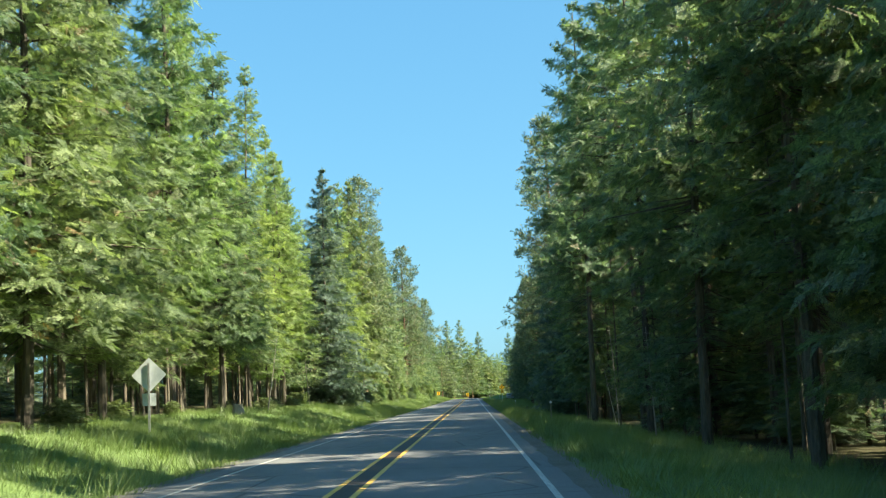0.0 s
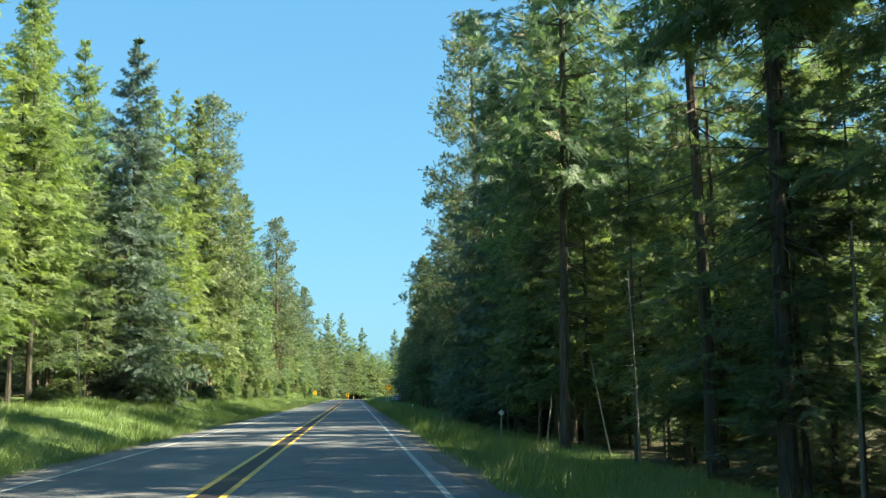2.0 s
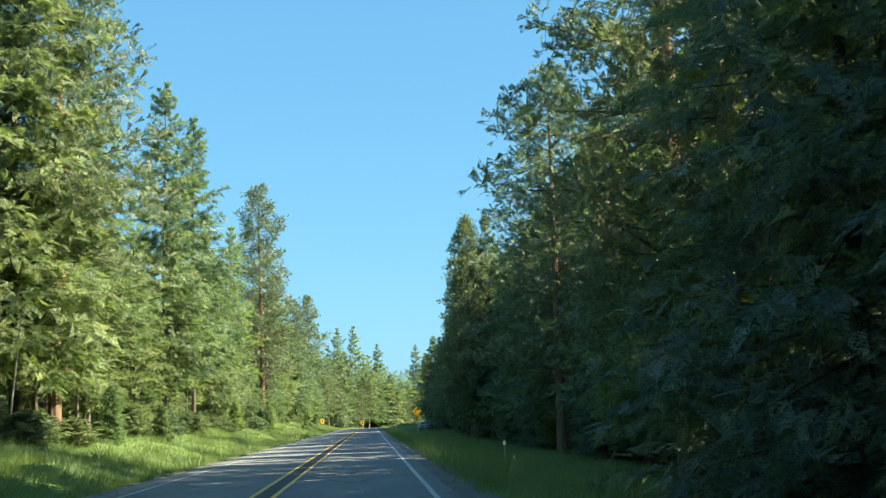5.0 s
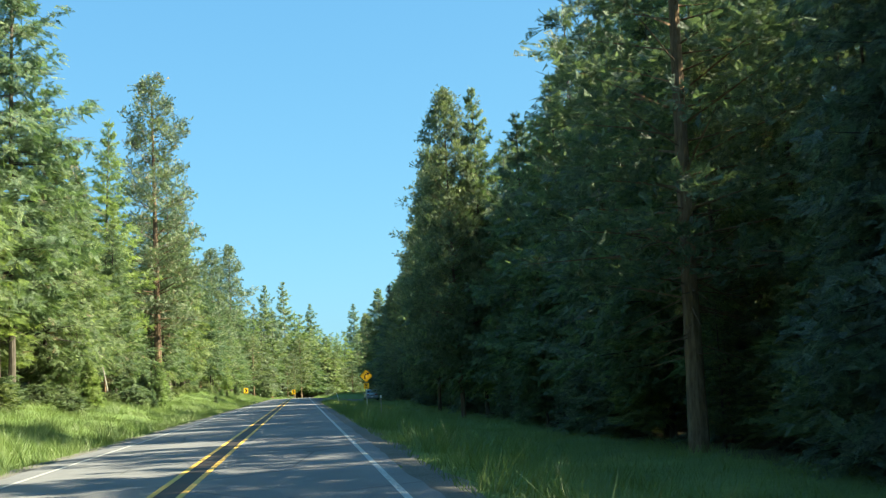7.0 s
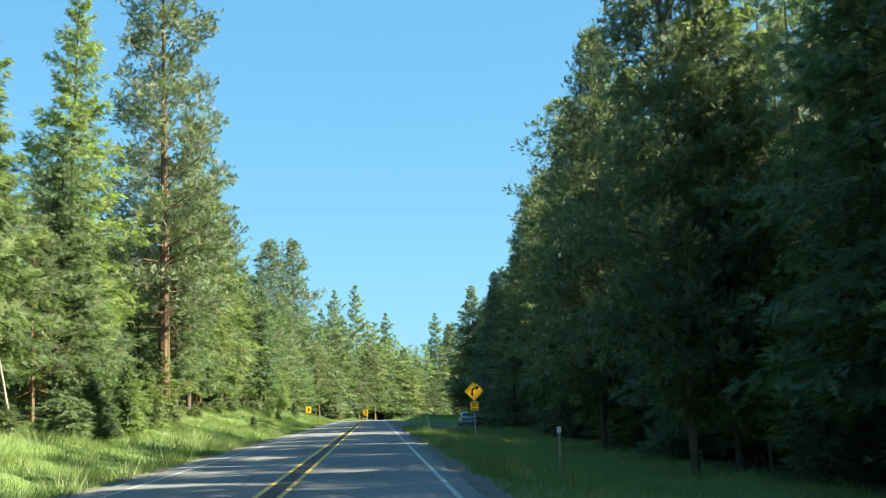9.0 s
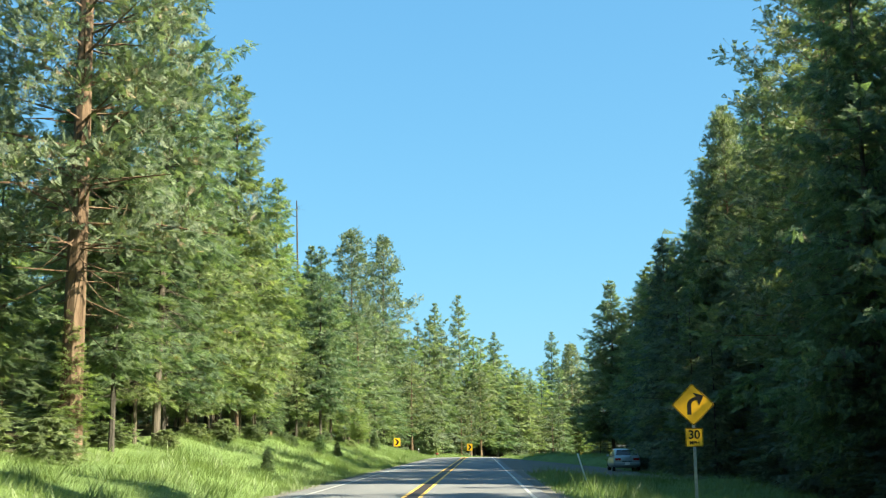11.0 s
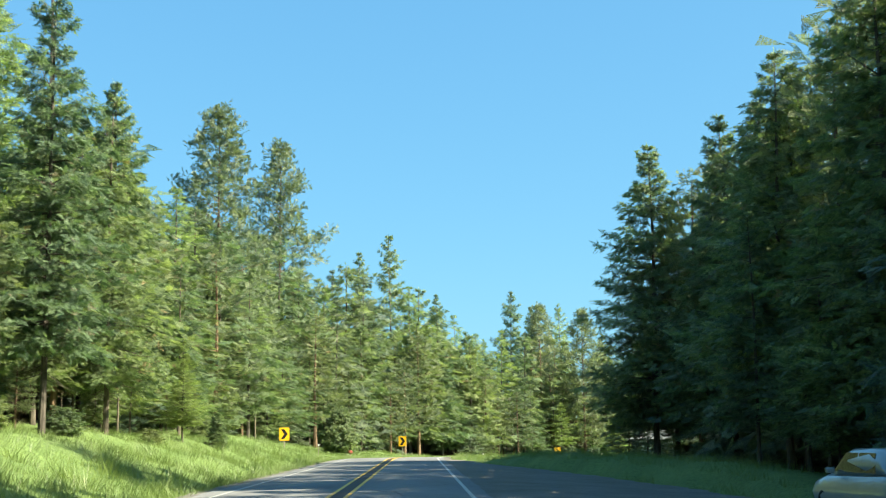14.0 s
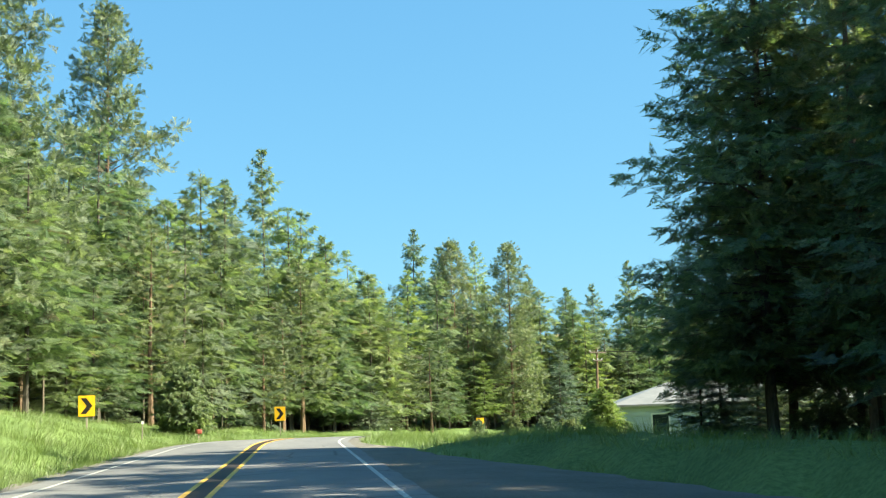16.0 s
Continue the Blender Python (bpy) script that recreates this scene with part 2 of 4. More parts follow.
def ground_z(x, y):
    s, d = along(x, y)
    s = min(max(s, -40.0), 520.0)
    if d < 0:
        bank = steps(s, BANK)
        z = steps(-d, [(3.4, -0.05), (4.0, -0.06), (5.2, -0.20), (7.0, 0.22 * bank), (8.6, 0.48 * bank), (10.5, 0.85 * bank), (12.0, bank), (18.0, bank + steps(s, RISE)), (70, bank + steps(s, RISE) + 0.5)])
    else:
        low = steps(s, DROP)
        z = steps(d, [(3.4, -0.05), (4.2, -0.06), (6.0, 0.25 * low - 0.04), (8.0, 0.7 * low), (10.5, low), (14.0, 1.05 * low - 0.05), (60, low - 0.4)])
    if d > 4.6 and s > 352:  # the grassy mound inside the bend
        z += min(1.0, (s - 352) / 12) * 0.60 * math.exp(-(((d - 12.5) / 2.6) ** 2)) * max(0.0, min(1.0, (425 - s) / 30))
    if d > 4.6 and 300 < s < 354:  # the grassy berm between the pullout and the firs
        z += min(1.0, (s - 300) / 14, (354 - s) / 12) * 0.55 * math.exp(-(((d - max(9.5, pullout_edge(s) + 2.6)) / 2.6) ** 2))
    if 3.5 < d < pullout_edge(s) + 0.8 and 272 < s < 352:
        z = min(z, -0.10 - 0.02 * (d / 3.8) ** 2 - 0.2 * min(max((d - 5) / 5, 0.0), 1.0))
    elif abs(d) > 4.4:
        k = min(1.0, (abs(d) - 4.4) / 3)
        lumps = (0.45 if s > 262 else 0.32) if d < 0 else 0.16
        z += k * (lumps * noise.noise((x * 0.22, y * 0.18, 1.7)) + ((0.28 if s > 262 else 0.2) if d < 0 else 0.10) * noise.noise((x * 0.7, y * 0.6, 4.1)))
    return z + dip(s)


def mesh_object(name, verts, faces, mats, parent=None, slots=None, smooth=False):
    me = bpy.data.meshes.new(name)
    me.from_pydata([tuple(v) for v in verts], [], faces)
    for m in mats:
        me.materials.append(m)
    if slots is not None:
        me.polygons.foreach_set("material_index", np.array(slots, dtype=np.int32))
    if smooth:
        me.polygons.foreach_set("use_smooth", np.ones(len(faces), dtype=bool))
    me.update()
    ob = new(name, me)
    ob.parent = parent
    return ob


def part(name, bm, mat, parent=None, label="", smooth=False):
    me = bpy.data.meshes.new(name)
    bm.to_mesh(me)
    bm.free()
    for m in mat if isinstance(mat, (list, tuple)) else [mat]:
        me.materials.append(m)
    if smooth:
        for p in me.polygons:
            p.use_smooth = True
    ob = new(name, me)
    ob.parent = parent
    return tagged(ob, label) if label else ob


# ground: one sheet to the horizon, fine near the road
xs = np.concatenate([[-3000, -1200, -500, -200, -120, -80, -55], np.arange(-40, -24, 2.0), np.arange(-24, 22, 0.8), np.arange(22, 50, 2.0), [55, 70, 90, 130, 220, 500, 1200, 3000]])
ys = np.concatenate([[-3000, -1000, -300, -100, -50], np.arange(-30, 345, 1.6), np.arange(345, 460, 1.6), [465, 475, 490, 520, 600, 800, 1300, 3000]])
verts = [(x, y, ground_z(x, y)) for y in ys for x in xs]
nx = len(xs)
faces = [(j * nx + i, j * nx + i + 1, (j + 1) * nx + i + 1, (j + 1) * nx + i) for j in range(len(ys) - 1) for i in range(nx - 1)]
ground = mesh_object("ground", verts, faces, [GROUND], None, None, True)


def wooded_share(x, y):
    """How much of the ground is needle litter: 0 on the verges, 1 in the woods."""
    s, d = along(x, y)
    edge = 14.5 if d < 0 else 26.0 if s > 346 else 17.5 if s > 300 else 14.8 if 135 < s < 275 else 12.4
    return min(max((abs(d) - edge) / 3.0 + 0.5, 0.0), 1.0)


ground.data.attributes.new("wooded", "FLOAT", "POINT").data.foreach_set("value", [wooded_share(x, y) for x, y, z in verts])
tagged(ground, "grassy verge and needle-covered forest floor beside the road", "ground", kind="structure")


def ribbon(name, s0, s1, d0, d1, z, mat, step=2.0, wobble=0.0, rows=1, seed=0):
    """A strip along the road between two offsets; wobble breaks its edges."""
    ss = np.arange(s0, s1 + step / 2, step)
    vs, fs = [], []
    for s in ss:
        for k in range(rows + 1):
            e = wobble * noise.noise((s * 0.6, seed + k * 9.1, 0.3)) if k in (0, rows) else 0
            d = d0 + ((d1(s) if callable(d1) else d1) - d0) * k / rows + e
            p = station(s, d)
            p.z = z - 0.02 * (abs(d) / 3.8) ** 2 + dip(s) - 0.2 * min(max((d - 5) / 5, 0.0), 1.0)
            vs.append(p)
    w = rows + 1
    fs = [(j * w + k, j * w + k + 1, (j + 1) * w + k + 1, (j + 1) * w + k) for j in range(len(ss) - 1) for k in range(rows)]
    return mesh_object(name, vs, fs, [mat], None, None, True)


END = BEND_Y + 130
road = ribbon("road", -40, END, -3.85, 3.75, 0.0, ASPHALT, 1.0, 0.12, 8)
tagged(road, "worn grey asphalt two-lane road with fine cracks", "road", kind="structure")
shoulder_l = ribbon("shoulder", -40, END, -4.5, -3.7, -0.03, GRAVEL, 1.0, 0.3, 2, 5)
shoulder_r = ribbon("shoulder", -40, END, 3.65, 4.35, -0.03, GRAVEL, 1.0, 0.3, 2, 8)
for o in (shoulder_l, shoulder_r):
    tagged(o, "narrow strip of grey gravel along the asphalt", "shoulder", kind="structure")
pullout = ribbon("pullout", 276, 350, 3.7, pullout_edge, -0.022, GRAVEL, 0.7, 0.7, 6, 3)
tagged(pullout, "dark gravel pullout beside the road", "pullout", kind="structure")
seal = ribbon("road_seal", -40, END, -0.15, 0.265, 0.004, SEAL, 1.0, 0.03, 1)
tagged(seal, "dark sealed joint between the centre lines", "road seal", kind="structure")
for a, c in ((-0.22, -0.115), (0.23, 0.335)):
    o = ribbon("centre_line", -40, END, a, c, 0.008, YELLOW_LINE, 1.0)
    tagged(o, "worn yellow solid centre line painted on asphalt", "road marking", kind="structure")
for a, c in ((-3.27, -3.17), (3.28, 3.385)):
    o = ribbon("edge_line", -40, END, a, c, 0.006, WHITE_LINE, 1.0)
    tagged(o, "thin worn white edge line painted on asphalt", "road marking", kind="structure")


# ---- trees ----
# kind: bare fraction of the height, widest radius at 20 m, taper, branch rise, droop, needles, bark
KINDS = {
    "fir": dict(bare=0.13, wide=5.0, taper=0.80, rise=0.14, droop=0.42, leaf=0.52, leafw=0.26, mat=FIR, bark=BARK_GREY, trunk=0.145, many=1.0),
    "open_fir": dict(bare=0.30, wide=4.2, taper=0.66, rise=0.20, droop=0.50, leaf=0.50, leafw=0.24, mat=FIR, bark=BARK_GREY, trunk=0.145, many=0.46),
    "spruce": dict(bare=0.03, wide=4.9, taper=0.80, rise=0.08, droop=0.46, leaf=0.50, leafw=0.25, mat=SPRUCE, bark=BARK_GREY, trunk=0.145, many=1.05),
    "larch": dict(bare=0.18, wide=4.1, taper=0.82, rise=0.24, droop=0.40, leaf=0.52, leafw=0.21, mat=LARCH, bark=BARK_GREY, trunk=0.135, many=0.85),
    "pine": dict(bare=0.22, wide=5.0, taper=0.66, rise=0.30, droop=0.34, leaf=0.46, leafw=0.165, mat=PINE, bark=BARK_RED, trunk=0.20, many=0.42),
    "old_pine": dict(bare=0.22, wide=4.7, taper=0.60, rise=0.26, droop=0.32, leaf=0.46, leafw=0.15, mat=PINE, bark=BARK_RED, trunk=0.27, many=0.58),
    "stand_fir": dict(bare=0.20, wide=4.1, taper=0.72, rise=0.14, droop=0.44, leaf=0.51, leafw=0.25, mat=FIR, bark=BARK_GREY, trunk=0.135, many=0.75),
    "stand_larch": dict(bare=0.25, wide=3.3, taper=0.78, rise=0.22, droop=0.40, leaf=0.52, leafw=0.21, mat=LARCH, bark=BARK_GREY, trunk=0.125, many=0.68),
    "pole_fir": dict(bare=0.46, wide=2.3, taper=0.70, rise=0.16, droop=0.44, leaf=0.50, leafw=0.23, mat=FIR, bark=BARK_GREY, trunk=0.085, many=0.36),
    "full_pine": dict(bare=0.12, wide=5.3, taper=0.68, rise=0.30, droop=0.34, leaf=0.46, leafw=0.18, mat=PINE, bark=BARK_RED, trunk=0.16, many=0.85),
    "young_fir": dict(bare=0.02, wide=1.15, taper=0.85, rise=0.25, droop=0.25, leaf=0.24, leafw=0.11, mat=FIR, bark=BARK_GREY, trunk=0.025, many=0.6),
    "young_shrub": dict(bare=0.0, wide=1.9, taper=0.45, rise=0.55, droop=0.30, leaf=0.22, leafw=0.15, mat=SHRUB, bark=BARK_GREY, trunk=0.02, many=1.1),
    "young_larch": dict(bare=0.02, wide=0.95, taper=0.70, rise=0.35, droop=0.30, leaf=0.24, leafw=0.10, mat=LARCH, bark=BARK_GREY, trunk=0.022, many=0.9),
}
LABELS = {
    "stand_fir": ("fir with a long bare lower trunk and green crown", "fir tree"),
    "stand_larch": ("slender yellow-green larch with a long bare trunk", "larch tree"),
    "pole_fir": ("thin pole-like fir, bare of branches but for its top", "fir tree"),
    "fir": ("tall dark green fir with drooping layered branches", "fir tree"),
    "open_fir": ("tall old fir with a bare lower trunk and open branches", "fir tree"),
    "spruce": ("dense blue-green spruce with branches to the ground", "spruce tree"),
    "larch": ("slender bright yellow-green larch with soft feathery needles", "larch tree"),
    "young_shrub": ("low rounded pale green leafy shrub in the grass", "shrub"),
    "full_pine": ("tall pine with a dense clumped dark green crown", "pine tree"),
    "old_pine": ("old pine with a thick orange-brown trunk and heavy boughs", "pine tree"),
    "young_fir": ("young bushy green fir growing in the grass", "young fir"),
    "young_larch": ("young bright green larch growing in the grass", "young larch"),
    "pine": ("tall pine with orange-brown trunk and open clumped crown", "pine tree"),
}


def tube(path, radii, sides, verts, faces):
    """A tapered round stem along a path."""
    base = len(verts)
    for p, r in zip(path, radii):
        for k in range(sides):
            a = 2 * math.pi * k / sides
            verts.append((p[0] + r * math.cos(a), p[1] + r * math.sin(a), p[2]))
    for j in range(len(path) - 1):
        for k in range(sides):
            k2 = (k + 1) % sides
            faces.append((base + j * sides + k, base + j * sides + k2, base + (j + 1) * sides + k2, base + (j + 1) * sides + k))


def limb(p, q, r, verts, faces):
    """A thin three-sided branch from p to q."""
    p, q = np.asarray(p, float), np.asarray(q, float)
    d = (q - p) / (np.linalg.norm(q - p) + 1e-9)
    a = np.cross(d, (0, 0, 1.0))
    a /= np.linalg.norm(a) + 1e-9
    c = np.cross(d, a)
    n = len(verts)
    for k in range(3):
        t = 2.094 * k
        verts.append(tuple(p + r * (math.cos(t) * a + math.sin(t) * c)))
    verts.append(tuple(q))
    faces += [(n, n + 1, n + 3), (n + 1, n + 2, n + 3), (n + 2, n, n + 3)]


def build_tree(kind, level, seed, height=20.0):
    """One tree of that height with its foot at the origin: trunk with limbs, and a crown of needle sprays."""
    k = KINDS[kind]
    rng = np.random.default_rng(seed)
    branches, stations = {0: (220, 9), 1: (150, 7), 2: (112, 6), 3: (66, 4)}[level]
    size = {0: 0.78, 1: 1.05, 2: 1.72, 3: 2.4}[level]
    bits = {0: (0.1, 0.5, 0.9), 1: (0.2, 0.8), 2: (0.45,), 3: (0.45,)}[level]
    branches = int(branches * k["many"])
    tv, tf = [], []
    zs = np.linspace(-0.03 * height, height * 0.985, 9 if level < 2 else 6)
    sway = rng.uniform(-0.12, 0.12, 4)
    cx = lambda z: sway[0] * math.sin(z * 0.25 + sway[1] * 20)
    cy = lambda z: sway[2] * math.sin(z * 0.22 + sway[3] * 20)
    tube([(cx(z), cy(z), z) for z in zs], [k["trunk"] * (1.2 if z < 0.3 else 1.0) * (1.02 - max(z, 0) / height) ** 0.8 + 0.0006 * height for z in zs], 8 if level == 0 else 6, tv, tf)
    bare = k["bare"] * height * rng.uniform(0.75, 1.3)
    P, D, N, L, W = [], [], [], [], []
    gaps = rng.uniform(0, 6.28, 5)
    az = rng.uniform(0, 6.28)
    # dead stubs under the crown
    for i in range((100 if kind == "open_fir" else 64 if kind in ("pine", "old_pine") else 46 if kind == "pole_fir" else 30) if level < 2 else 6):
        z, a, r = rng.uniform(0.4, 1.4) * bare + 0.04 * height, rng.uniform(0, 6.28), rng.uniform(0.025, 0.11) * height
        limb((0, 0, z), (r * math.cos(a), r * math.sin(a), z + rng.uniform(-0.6, 0.1) * r), 0.0011 * height, tv, tf)
    for i in range(branches):
        if kind in ("pine", "full_pine") or kind.startswith("young"):
            u = (i + rng.uniform(-0.6, 0.6)) / branches
        else:  # whorls of branches with open tiers between them
            u = ((i // 7) * 7 + 3.5 + rng.normal(0, 1.35 + 3.0 * max(0.0, i / branches - 0.6))) / branches
        u = min(max(u, 0.0), 0.995)
        u = u ** (1.42 if not kind.endswith("pine") else 1.15)
        z = bare + u * (height - bare)
        az += 2.4 + rng.uniform(-0.35, 0.35)
        shape = (1 - u) ** k["taper"] * min(1.0, 0.6 + u * 4.0)
        lobes = 0.88 + 0.15 * math.sin(az * 2 + gaps[0] + z * 0.5) + 0.11 * math.sin(z * 1.7 + gaps[1])
        length = k["wide"] * shape * lobes * (rng.uniform(0.62, 1.08) if rng.random() < 0.92 or kind.endswith("pine") else rng.uniform(1.1, 1.25)) + 0.006 * height
        out = np.array([math.cos(az), math.sin(az), 0])
        side = np.array([-out[1], out[0], 0])
        rise = k["rise"] + 0.6 * u ** 2 + rng.uniform(-0.14, 0.14)
        droop = k["droop"] * (1.05 - u) * rng.uniform(0.6, 1.35)
        root = np.array([cx(z), cy(z), z])
        at = lambda s: root + out * s * length + np.array([0, 0, (rise * s - droop * s * s + 0.14 * s ** 4) * length])
        if level < 2 or (kind.endswith("pine") and level == 2 and i % 2 == 0):
            if kind.endswith("pine"):
                limb(at(0.3), at(0.92), (0.009 + 0.006 * length), tv, tf)
            limb(root, at(0.5 if kind.endswith("pine") else 0.85), (0.014 + 0.009 * length) * min(1.0, height / 8), tv, tf)
        shade = min(1.0, 0.30 + 7.2 * length / height) * (1.0 if u < 0.6 else 1.0 - 0.7 * (u - 0.6))
        if kind.endswith("pine"):
            # needle tufts gathered at the ends of the twigs
            tufts = 2 + (length > 1.4) + (length > 2.4)
            for tuft in range(tufts):
                s = 0.42 + 0.58 * (tuft + rng.random()) / tufts
                c = at(s) + side * rng.normal(0, 0.17) * length + np.array([0, 0, rng.uniform(0.05, 0.3)])
                for j in range({0: 32, 1: 19, 2: 8, 3: 4}[level]):
                    d = rng.normal(0, 1, 3) * (1, 1, 0.6) + out * 0.4 + (0, 0, 0.4)
                    d /= np.linalg.norm(d)
                    P.append(c + d * 0.10 + rng.normal(0, 1, 3) * (0.19, 0.19, 0.12))
                    D.append(d)
                    N.append(rng.normal(0, 1, 3) + (0, 0, 0.6))
                    L.append(k["leaf"] * size * rng.uniform(0.8, 1.4) * (0.6 + 0.4 * shade))
                    W.append(k["leafw"] * size * rng.uniform(0.9, 1.5))
            continue
        # flat sprays: side twigs shorten towards the tip of the branch
        for j in range(stations):
            s = 0.10 + 0.90 * (j + rng.uniform(0.1, 0.9)) / stations
            twig = (0.42 * (1.08 - s) * min(1.0, s * 3.2) * length + 0.005 * height) * rng.uniform(0.7, 1.2)
            base = at(s)
            for flank in (-1, 1):
                d = out * rng.uniform(0.45, 0.9) + side * flank * rng.uniform(0.7, 1.0)
                d[2] += rng.normal(-0.24 if kind != "larch" else -0.05, 0.36)
                d /= np.linalg.norm(d)
                for q in bits:
                    P.append(base + d * twig * q + rng.normal(0, 0.0025 * height, 3) * size)
                    e = d + rng.normal(0, 0.34, 3) + (0, 0, -0.04) + out * 0.25 * q
                    D.append(e)
                    N.append(rng.normal(0, 1, 3) * (0.85, 0.85, 0.3) + (0, 0, 0.75) + out * 0.4)
                    L.append((k["leaf"] * size * rng.uniform(0.75, 1.3) + 0.12 * twig) * shade)
                    W.append(k["leafw"] * size * rng.uniform(0.75, 1.3) * (0.4 + 0.6 * shade))
        P.append(at(0.93))
        D.append(out + (0, 0, 0.15 - droop))
        N.append((0, 0, 1.0) + rng.normal(0, 0.3, 3))
        L.append(k["leaf"] * size * 1.3 * shade)
        W.append(k["leafw"] * size)
    # leading shoot
    for j in range(8 if height > 5 else 2):
        P.append((cx(height), cy(height), height - 0.008 * height * j))
        D.append((rng.normal(0, 0.5), rng.normal(0, 0.5), 1.0))
        N.append(rng.normal(0, 1, 3))
        L.append(0.02 * height)
        W.append(0.0045 * height)
    P, D, N = np.array(P), np.array(D), np.array(N)
    L, W = np.array(L)[:, None], np.array(W)[:, None]
    D /= np.linalg.norm(D, axis=1, keepdims=True)
    S = np.cross(D, N)
    S /= np.linalg.norm(S, axis=1, keepdims=True) + 1e-9
    F = np.cross(S, D)
    if kind.endswith("pine"):  # tufts open from the foot
        verts = np.stack([P, P + D * L - S * W * 0.62, P + D * L * 0.92 + S * W * 0.62], 1).reshape(-1, 3)
        corners = [0.0, 0.0, -1.0, 1.0, 1.0, 1.0]
    else:  # sprays narrow to their tip
        verts = np.stack([P - S * W * 0.72, P + S * W * 0.72 + D * L * 0.08, P + D * L * 1.1 - F * W * 0.35], 1).reshape(-1, 3)
        corners = [-1.0, 0.0, 1.0, 0.0, 0.0, 1.0]
    n = len(P)
    faces = np.arange(3 * n).reshape(n, 3).tolist()
    slots = None
    mats = [k["mat"]]
    if kind in ("pine", "old_pine", "fir", "stand_fir", "open_fir"):
        mats = [k["mat"], DRY]
        slots = (rng.random(n) < (0.09 if kind == "old_pine" else 0.025 if kind == "pine" else 0.02)).astype(int)
    tree = new(LABELS[kind][1].replace(" ", "_"))
    mesh_object("trunk", tv, tf, [k["bark"]], tree)
    crown = mesh_object("crown", verts, faces, mats, tree, slots)
    crown.data.uv_layers.new(name="spray").data.foreach_set("uv", np.tile(np.array(corners, dtype=np.float32), n))
    label, category = LABELS[kind]
    return tagged(tree, label, category, "roadside forest")


STOCK = {}
WOODS = {}
VARIANTS = {0: 3, 1: 3, 2: 2}
place_rng = random.Random(7)


def woodland(kind, x, y, top, wide=1.0):
    """Adds a tree to the woods deep behind, which are one object."""
    z = ground_z(x, y) - 0.05
    tall = top - z
    own_rng = random.Random(f"{kind} {x:.2f} {y:.2f}")
    v = own_rng.randrange(2)
    key = (kind, 3, v)
    if key not in STOCK:
        STOCK[key] = build_tree(kind, 3, hash_seed(kind, 3, v))
        STOCK[key].matrix_basis = Matrix.Translation((x, y, z)) @ Matrix.Diagonal((1, 1, tall / 20, 1))
        return
    w = wide * (tall / 20) ** 0.75
    m = Matrix.Translation((x, y, z)) @ Matrix.Rotation(own_rng.uniform(0, 6.28), 4, "Z") @ Matrix.Diagonal((w, w, tall / 20, 1))
    a = np.array(m)
    for child in STOCK[key].children:
        me = child.data
        co = np.empty(len(me.vertices) * 3, dtype=np.float32)
        me.vertices.foreach_get("co", co)
        co = co.reshape(-1, 3) @ a[:3, :3].T + a[:3, 3]
        sizes = np.empty(len(me.polygons), dtype=np.int32)
        me.polygons.foreach_get("loop_total", sizes)
        idx = np.empty(len(me.loops), dtype=np.int32)
        me.loops.foreach_get("vertex_index", idx)
        uv = np.zeros(len(me.loops) * 2, dtype=np.float32)
        if me.uv_layers:
            me.uv_layers[0].data.foreach_get("uv", uv)
        WOODS.setdefault(me.materials[0], []).append((co, sizes, idx, uv))


def finish_woods():
    vs, loops, sizes, mats, uvs, n = [], [], [], [], [], 0
    for slot, (mat, lots) in enumerate(WOODS.items()):
        for co, sz, idx, uv in lots:
            uvs.append(uv)
            vs.append(co)
            loops.append(idx + n)
            sizes.append(sz)
            mats.append(np.full(len(sz), slot, dtype=np.int32))
            n += len(co)
    vs, loops, sizes, mats = np.concatenate(vs), np.concatenate(loops), np.concatenate(sizes), np.concatenate(mats)
    me = bpy.data.meshes.new("woods")
    me.vertices.add(len(vs))
    me.vertices.foreach_set("co", vs.ravel())
    me.loops.add(len(loops))
    me.loops.foreach_set("vertex_index", loops)
    me.polygons.add(len(sizes))
    starts = np.concatenate([[0], np.cumsum(sizes)[:-1]]).astype(np.int32)
    me.polygons.foreach_set("loop_start", starts)
    for mat in WOODS:
        me.materials.append(mat)
    me.polygons.foreach_set("material_index", mats)
    me.uv_layers.new(name="spray").data.foreach_set("uv", np.concatenate(uvs))
    me.update(calc_edges=True)
    me.validate()
    ob = new("woods", me)
    return tagged(ob, "deep mixed conifer woods behind the roadside trees", "woods", kind="stuff")


def plant(kind, x, y, top, level=1, wide=1.0, sunk=0.05):
    """Plants a tree whose tip reaches the height top above the road."""
    z = ground_z(x, y) - sunk
    tall = top - z
    own_rng = random.Random(f"{kind} {x:.2f} {y:.2f}")
    own = 3.0 if kind.startswith("young") else 20.0
    v = own_rng.randrange(VARIANTS[level])
    key = (kind, level, v)
    m = Matrix.Translation((x, y, z)) @ Matrix.Rotation(own_rng.uniform(0, 6.28), 4, "Z") @ Matrix.Rotation(radians(own_rng.uniform(0, 1.2)), 4, "X")
    w = wide * (tall / own) ** 0.75
    m = m @ Matrix.Diagonal((w, w, tall / own, 1))
    if key not in STOCK:
        STOCK[key] = build_tree(kind, level, hash_seed(kind, level, v), own)
        STOCK[key].matrix_basis = m
        return STOCK[key]
    made = copy_thing(STOCK[key], Matrix.Identity(4))
    made.matrix_basis = m
    return made


def hash_seed(kind, level, v):
    return sum(ord(ch) for ch in kind) * 100 + level * 10 + v


